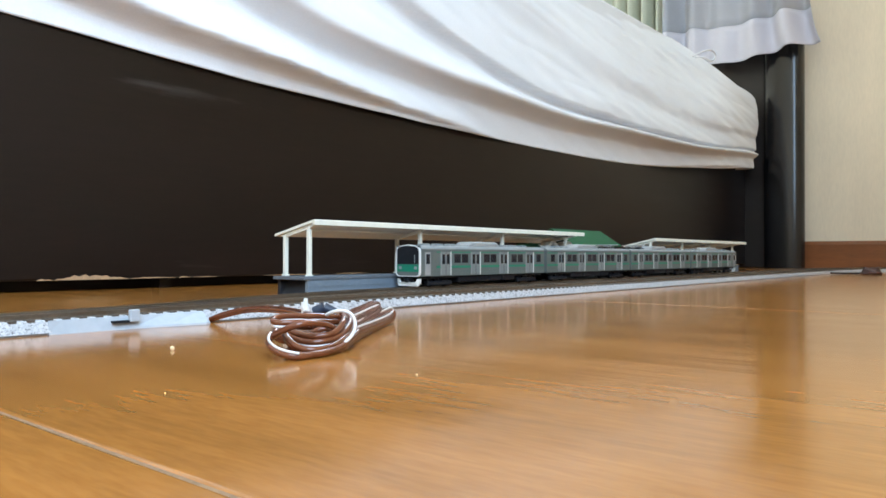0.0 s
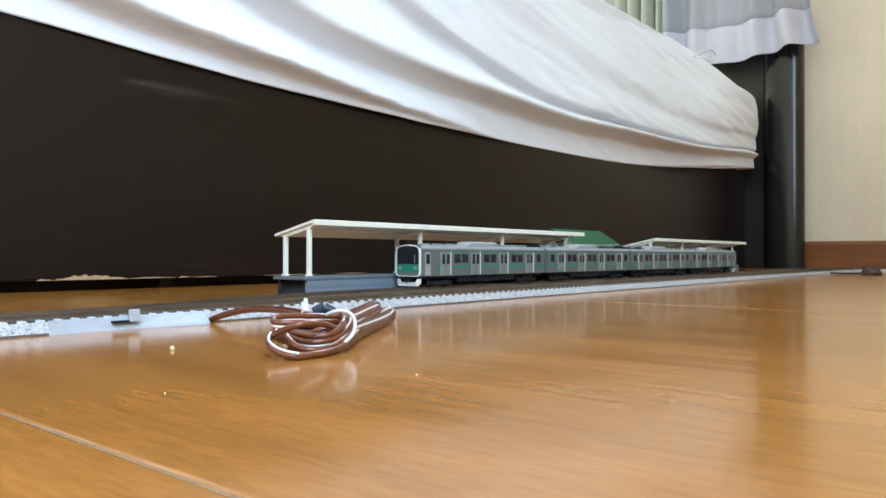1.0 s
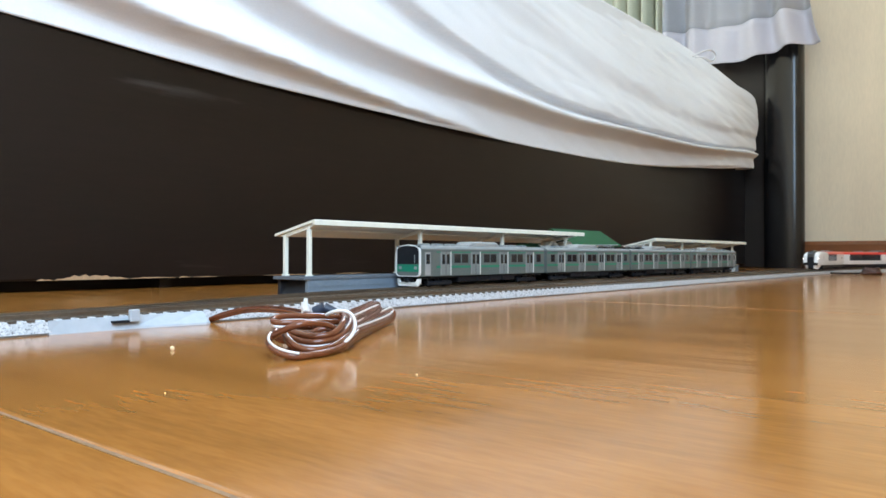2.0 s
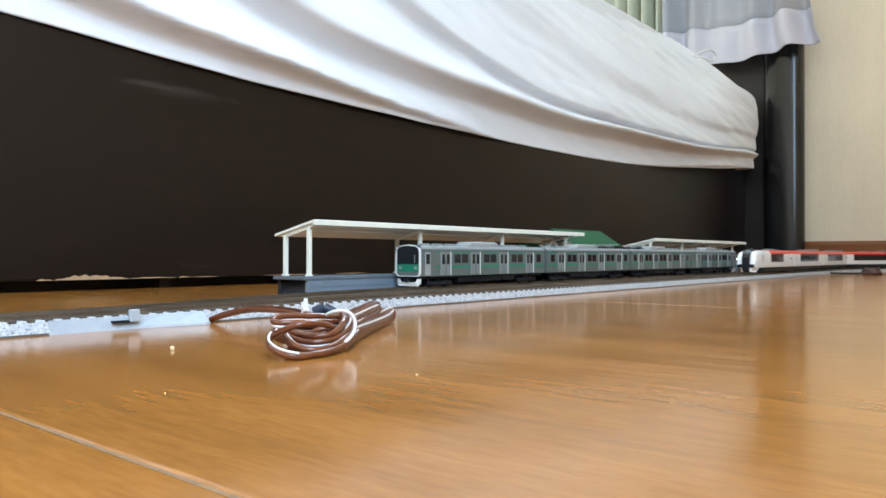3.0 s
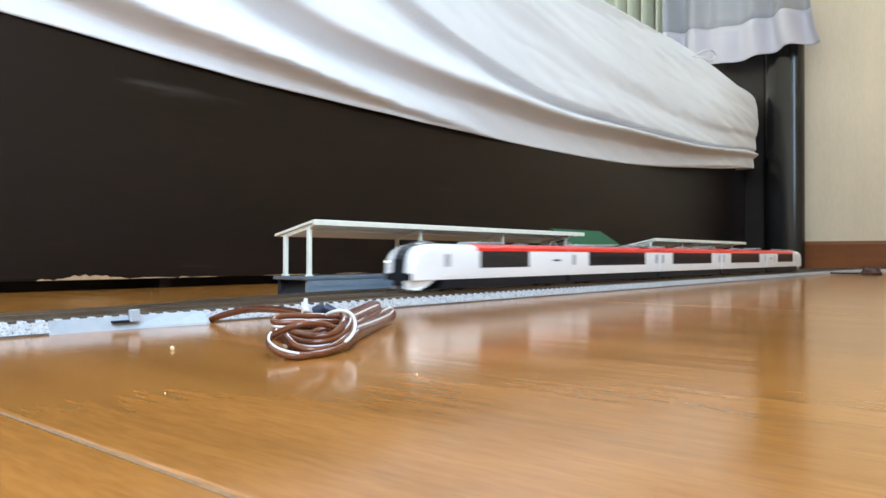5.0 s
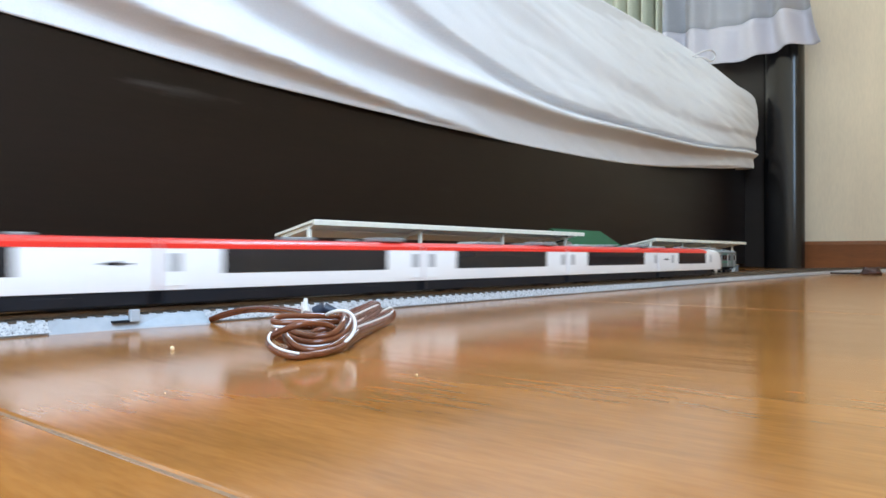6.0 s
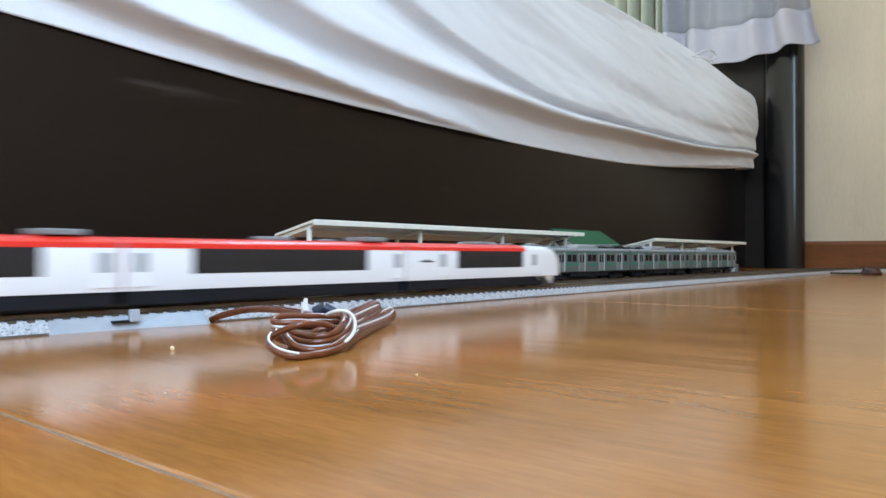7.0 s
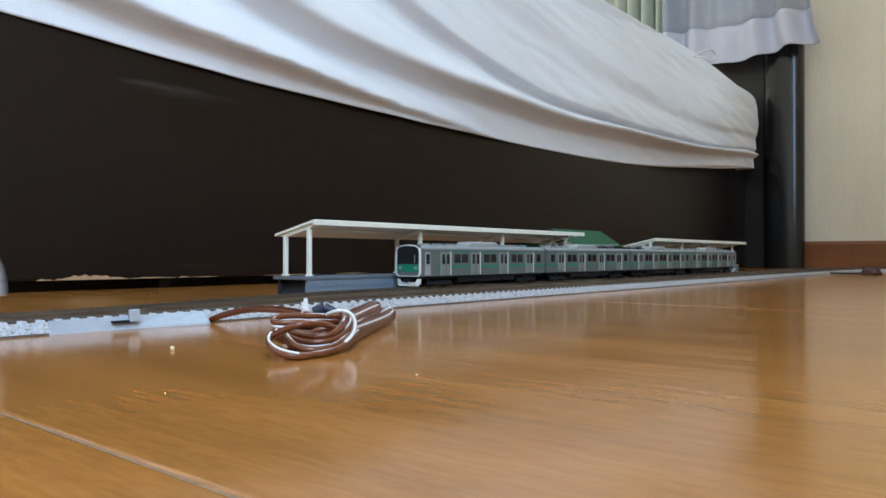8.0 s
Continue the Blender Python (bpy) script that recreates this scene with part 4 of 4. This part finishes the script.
def express_nose(c, sgn, half, lit):
    """Rounded nose with a black centre and white cheeks."""
    stations = ((18.6, 1.0, 24.4, 20.6), (14, 1.0, 24.3, 20.5), (9.5, 0.998, 24.0, 20.1), (6, 0.99, 23.4, 19.3), (3.2, 0.98, 22.8, 18.5), (1.0, 0.965, 21.6, 17.3), (-0.8, 0.945, 19.8, 15.9), (-2.0, 0.925, 17.4, 14.2), (-2.8, 0.905, 14.2, 11.8), (-3.2, 0.89, 9.8, 8.9))
    rings = []
    n = 15
    for d, g, top, sh in stations:
        pts = []
        zl = 6.2
        pts.append((-EH * g * 0.97, zl))
        pts.append((-EH * g, zl + (sh - zl) * 0.5))
        for k in range(n + 1):
            a = math.pi * k / n
            pts.append((-EH * g * math.copysign(abs(math.cos(a)) ** 0.62, math.cos(a)) if abs(math.cos(a)) > 1e-6 else 0.0, sh + (top - sh) * math.sin(a) ** 0.8))
        pts.append((EH * g, zl + (sh - zl) * 0.5))
        pts.append((EH * g * 0.97, zl))
        rings.append([(sgn * (half - d), y, z) for y, z in pts])
    bm = bmesh.new()
    faces = loft(bm, rings)
    bm.faces.ensure_lookup_table()
    dark = [f for f in faces if abs(f.calc_center_median().y) < 4.6 and f.calc_center_median().z > 8.5 and (half - sgn * f.calc_center_median().x) < 12]
    for f in faces:
        f.material_index = 1 if f in dark else 0
        f.smooth = True
    ns = part("nose", bm, [EXPWHITE, GLASS], c, "white nose with black centre", smooth=True)
    x = sgn * half
    # raised black cab roof with a pale cap
    for name, w, lift, mat, lab in (("cab_dome", 6.3, 0.0, GLASS, "black cab windscreen dome"), ("dome_cap", 3.4, 0.35, ROOFGREY, "pale dome cap")):
        dome = bmesh.new()
        rings = []
        for d, top in ((25.5, 23.6), (22.0, 24.7), (17.0, 25.5), (12.0, 25.5), (8.0, 24.9), (4.5, 23.6), (1.8, 21.6)):
            if lift and not 9 <= d <= 24:
                continue
            rings.append([(x - sgn * d, -w * math.cos(math.pi * k / 10), 20.6 + (top + lift - 20.6) * math.sin(math.pi * k / 10) ** 0.55) for k in range(11)])
        loft(dome, rings)
        part(name, dome, mat, c, lab, smooth=True)
    part("gangway_door", boxed(x + sgn * 1.6, x + sgn * 3.8, -3.6, 3.6, 3.4, 17.0, bevel=0.6), UNDER, c, "black front door")
    for sy in (-1, 1):
        part("headlight", boxed(x - sgn * 0.8, x + sgn * 2.3, sy * 7.9 - 1.1, sy * 7.9 + 1.1, 13.8, 15.6, bevel=0.45), HEADLIGHT if lit else TAILDARK, c, "bright headlight" if lit else "")
        pl = bmesh.new()
        loft(pl, [[(x + sgn * dx, sy * y, z) for dx, y, z in ((-14, 8.6, 6.0), (-2, 8.0, 6.0), (3.0, 4.2, 6.0), (2.8, 4.2, 2.0), (-3, 7.4, 1.2), (-8, 8.2, 3.0))], [(x + sgn * dx, sy * (y - 0.8), z) for dx, y, z in ((-14, 8.6, 6.0), (-2, 8.0, 6.0), (3.0, 4.2, 6.0), (2.8, 4.2, 2.0), (-3, 7.4, 1.2), (-8, 8.2, 3.0))]])
        part("front_skirt", pl, EXPWHITE, c, "white front skirt")


express = [express_car("express_lead_car", "lead", "white and red model express lead car with lit headlights", True)]
express.append(express_car("express_car", "mid", "white model express car with red shoulder and dark windows"))
express.append(copy_thing(express[1], pose(0, 0, 0)))
express.append(copy_thing(express[1], pose(0, 0, 0)))
express.append(express_car("express_tail_car", "tail", "white and red model express tail car, lamps off"))


# ---- the cable on the floor ----
def spun(points, radius, parent, white=0, shown=(0, 99)):
    """A twin wire: a brown core and beside it either a second brown one or, over the points shown, the white one above (1) or below (-1) it."""
    cable("brown_core", points, radius, WIREBROWN, parent)
    if white:
        cable("white_core", [(p[0] - 0.42 * radius, p[1] - 0.35 * radius, max(0.35, p[2] + white * radius * 1.12)) for p in points[shown[0]:shown[1]]], radius * 0.36, WIREWHITE, parent)
    else:
        cable("brown_core", [(p[0] + 0.5 * radius, p[1] + 0.5 * radius, max(0.8 * radius, p[2] - 1.25 * radius)) for p in points], radius * 0.8, WIREBROWN, parent)


skein = thing("cable_coil", "knotted coil of brown and white twin wire tied with white twist", "cable")
AWAY, SIDE = Vector((0.768, 0.640, 0)), Vector((0.640, -0.768, 0))


def lay(d, s, z):
    """A place beside the coil: d along it, s across it, z up."""
    q = AWAY * d + SIDE * s
    return (q.x, q.y, z)


# the lowest loop, which comes round and over the knot
spun([lay(200, -27.8, 3.2), lay(188, -28.3, 1.3), lay(177, -30.2, 0.8), lay(172, -33.5, 0.8), lay(172, -37.8, 1.4), lay(176, -41.2, 2.6), lay(181, -43.2, 3.3), lay(184, -42.9, 4.4), lay(180, -39.2, 6.2), lay(178, -35.7, 7.8), lay(181, -31.8, 8.2), lay(188, -28, 6.7), lay(196, -26.2, 3.7)], 0.86, skein, 1, (3, 8))
spun([lay(186, -38, 1.2), lay(177, -38.6, 1), lay(174, -35, 0.9), lay(175, -31, 0.9), lay(181, -27.2, 1), lay(190, -24.4, 2.2), lay(200, -23, 4)], 0.86, skein)
spun([lay(184, -39.4, 4.7), lay(180, -37.2, 2.8), lay(177, -32.9, 1.6), lay(180, -28.9, 1.6), lay(186, -25.7, 2.7), lay(196, -24.4, 4.3), lay(204, -24.4, 5.9)], 0.86, skein, 0)
spun([lay(188, -40.3, 4.5), lay(185, -36.8, 3.1), lay(183, -31.9, 2.7), lay(186, -27.7, 3.3), lay(192, -25.3, 4.7), lay(198, -24.5, 6.8), lay(204, -26, 8.4)], 0.86, skein, -1)
spun([lay(188, -39.2, 5.5), lay(185, -35.4, 4.4), lay(184, -30.5, 4.2), lay(187, -27.3, 4.9), lay(191, -26.1, 6.7), lay(196, -26, 8.2), lay(202, -27.9, 9.1)], 0.86, skein, 0)
spun([lay(192, -35.1, 3.5), lay(190, -33.2, 5.2), lay(190, -30.8, 6.1), lay(194, -27.7, 5.2)], 0.86, skein, -1)
# the upper loop
spun([lay(212, -25.9, 6.7), lay(203, -29.9, 7.7), lay(199, -35.7, 8.2), lay(196, -42, 8.5), lay(194, -44.2, 8.2), lay(192, -44.6, 7.6), lay(190, -43.2, 7.1), lay(190, -39.2, 7.2), lay(195, -33.5, 7.1), lay(202, -28.2, 6.3)], 0.86, skein, -1)
# behind and inside the knot
spun([lay(206, -28.3, 1.6), lay(200, -34.4, 1.1), lay(196, -39.7, 2.2), lay(192, -43, 3.3), lay(194, -44.7, 4.5), lay(198, -43.8, 5.4), lay(202, -39.4, 5.3), lay(206, -33, 4.5)], 0.86, skein, 0)
spun([lay(204, -28.8, 3.9), lay(200, -34.4, 3.2), lay(198, -40.1, 3.7), lay(200, -43.1, 4.6), lay(204, -41.3, 5.5), lay(208, -34.2, 5.6), lay(208, -27.5, 5.1)], 0.86, skein, 0)
# the hank that leans up beyond the tie
spun([lay(202, -27.9, 7), lay(224, -25.8, 7.3), lay(246, -23.8, 7.9), lay(252, -22.8, 8.3), lay(253, -21.9, 7.4), lay(244, -22.8, 6.4), lay(224, -24.8, 5.6), lay(202, -26.7, 5.2)], 0.92, skein, 0)
spun([lay(202, -27, 6), lay(224, -24.8, 6.3), lay(248, -22.8, 6.8), lay(252, -21.7, 6.7), lay(251, -21.6, 5.6), lay(222, -24.5, 4.6), lay(202, -26, 4.1)], 0.92, skein, 1)
spun([lay(204, -28.2, 7.8), lay(226, -26.7, 7.7), lay(248, -25.1, 8), lay(252, -24.2, 8.5), lay(252, -23.6, 7.5), lay(226, -25, 6.7), lay(204, -27.2, 6.2)], 0.92, skein, 0)
# the hank that lies on the floor
spun([lay(202, -26, 3.6), lay(226, -24.1, 3.2), lay(256, -21.6, 3.3), lay(265, -19.5, 4.2), lay(268, -18.1, 4.3), lay(266, -17.6, 2.9), lay(262, -19.7, 1.6), lay(236, -22.5, 1.5), lay(202, -25.1, 2.5)], 0.92, skein, 0)
spun([lay(204, -26, 4.4), lay(230, -23.7, 4.1), lay(262, -20.5, 4.2), lay(266, -18.8, 5.1), lay(267, -17.8, 3.8), lay(263, -19, 2.3), lay(230, -22.8, 2.5), lay(200, -25.2, 3.5)], 0.92, skein, 1)
spun([lay(200, -26.4, 2.9), lay(226, -24.1, 1.8), lay(254, -20.7, 2.1), lay(260, -18.8, 2.8), lay(258, -19.8, 1.3), lay(228, -23.4, 1.4), lay(196, -25.6, 2.5)], 0.92, skein, 0)
# lead from the feeder into the coil
spun([lay(268, -84.7, 1.3), lay(266, -81.5, 2.7), lay(262, -75.2, 4.6), lay(258, -68.1, 6.1), lay(246, -58.3, 7.1), lay(232, -49.7, 7.6), lay(216, -41.3, 8), lay(204, -35.1, 7.8)], 0.8, skein)
cable("tie", [lay(196, -31, 8.8), lay(194, -28.9, 10), lay(193, -26.2, 10.3), lay(193, -24, 9.5), lay(193, -22.8, 7.2), lay(192, -23.1, 4.8), lay(189, -24.1, 3.1), lay(187, -25.5, 2.2), lay(186, -26.7, 1.9)], 0.46, WIREWHITE, skein, label="white twist tie")
plug = bmesh.new()
rod(plug, Vector(lay(214, -39.9, 7.6)), Vector(lay(214, -40.1, 9.6)), 1.25, 1.2)
rod(plug, Vector(lay(214, -40.1, 9.6)), Vector(lay(214, -39.9, 12.1)), 0.85, 0.55)
rod(plug, Vector(lay(213, -40.7, 9.3)), Vector(lay(213, -40.7, 11.1)), 0.45, 0.4)
part("white_plug", plug, WIREWHITE, skein, "white plug", smooth=True)
dp = bmesh.new()
rod(dp, Vector(lay(217, -38.1, 7.9)), Vector(lay(217, -35, 9.1)), 1.5, 1.75, seg=14)
rod(dp, Vector(lay(217, -35, 9.1)), Vector(lay(217, -31.6, 7.9)), 1.75, 1.1, seg=14)
part("dark_plug", dp, PLUGBLUE, skein, "dark blue plug", smooth=True)

far = thing("cable_bundle", "small tied bundle of dark brown wire on floor", "cable")
for k in range(5):
    pts = []
    for i in range(12):
        t = 2 * math.pi * i / 12
        pts.append((1100 + 8 * math.cos(t) + k, 187 + (12 - k) * math.sin(t), 1.9 + 1.5 * k + 0.8 * math.sin(2 * t + k)))
    cable("loop", pts, 1.7, WIREDARK, far, cyclic=True)
fw = thing("loose_wire", "short dark wire lying beside the track", "cable")
cable("wire", [(1100, 190, 2.4), (1104, 202, 1.4), (1098, 212, 1.4), (1086, 221, 1.6), (1074, 229, 2.2)], 1.2, UNDER, fw)

# crumbs on the floor
for cx, cy, cr in ((101.6, 175.8, 0.6), (112.8, 101.0, 0.22), (69.1, 121.9, 0.14)):
    cb = bmesh.new()
    bmesh.ops.create_icosphere(cb, subdivisions=2, radius=cr)
    for v in cb.verts:
        v.co *= 1 + 0.3 * noise.noise(v.co * 2 + Vector((cx, cy, 0)))
        v.co += Vector((cx, cy, cr * 0.8))
    tagged(part("crumb", cb, CRUMB, smooth=True), "tiny pale crumb lying on wooden floor", "crumb", group="crumbs")

# ---- floor boards: panels of four strips, with a wider joint between panels ----
board_mesh = {}


def board_profile(left, right):
    """Across one strip, from joint to joint, with worn and rounded upper edges."""
    pts = [(0.05, -9), (0.05, -left)]
    pts += [(0.05 + left * (1 - math.cos(a)) * 1.2, -left * (1 - math.sin(a))) for a in (0.4, 0.8, 1.2, 1.57)]
    pts += [(77.95 - right * (1 - math.cos(a)) * 1.2, -right * (1 - math.sin(a))) for a in (1.57, 1.2, 0.8, 0.4)]
    return pts + [(77.95, -right), (77.95, -9)]


for k in range(-17, 21):
    x0 = 44.6 + 78.0 * k
    left, right = (0.75 if k % 4 == 0 else 0.03), (0.75 if k % 4 == 3 else 0.03)
    for y0, y1 in ((-585, -420), (-420, 1700)):
        key = (y0, left, right)
        if key not in board_mesh:
            b = bmesh.new()
            prof = board_profile(left, right)
            loft(b, [[(x, y, z) for x, z in prof] for y in (0.15, y1 - y0 - 0.15)])
            ob = part("floor_board", b, FLOOR, floor)
            board_mesh[key] = ob.data
        else:
            ob = new("floor_board", board_mesh[key])
            ob.parent = floor
        ob.matrix_basis = pose(x0 * 0.001, y0 * 0.001, 0)


# dull brown strips set into the wide joints between panels
for k in range(-16, 21, 4):
    x0 = 44.6 + 78.0 * k
    part("joint_strip", boxed(x0 - 1.0, x0 + 0.9, -584, 1699, -3.0, -0.2), JOINT_FILL, floor, "dull brown joint strip")


# ---- what moves: the express along the near track ----
def motions():
    gap = [(0.0, 1818), (1.2, 1447), (1.4, 1378), (1.6, 1306), (1.7, 1272), (2.0, 1189), (2.8, 981), (3.0, 929), (3.5, 799), (4.0, 673), (4.5, 544), (4.7, 491), (5.8, 187), (6.0, 131.5), (6.5, -4.6), (7.0, -156), (7.5, -314), (7.8, -408), (7.9, -442), (8.0, -471.5)]
    for k, car in enumerate(express):
        rows = []
        for i in range(41):
            t = i * 0.2
            for (t0, g0), (t1, g1) in zip(gap, gap[1:]):
                if t0 <= t <= t1 + 1e-6:
                    g = g0 + (g1 - g0) * (t - t0) / (t1 - t0)
                    break
            s = g - 68.75 + 137.5 * k
            xa, ya, _ = on_track(s - 44, NEAR_Y, NEAR_R)
            xb, yb, _ = on_track(s + 44, NEAR_Y, NEAR_R)
            rz = math.degrees(math.atan2(yb - ya, xb - xa))
            rows.append((t, pose((xa + xb) / 2000, (ya + yb) / 2000, RAIL_Z * 0.001, 0, 0, rz)))
        walk(car, rows)


motions()
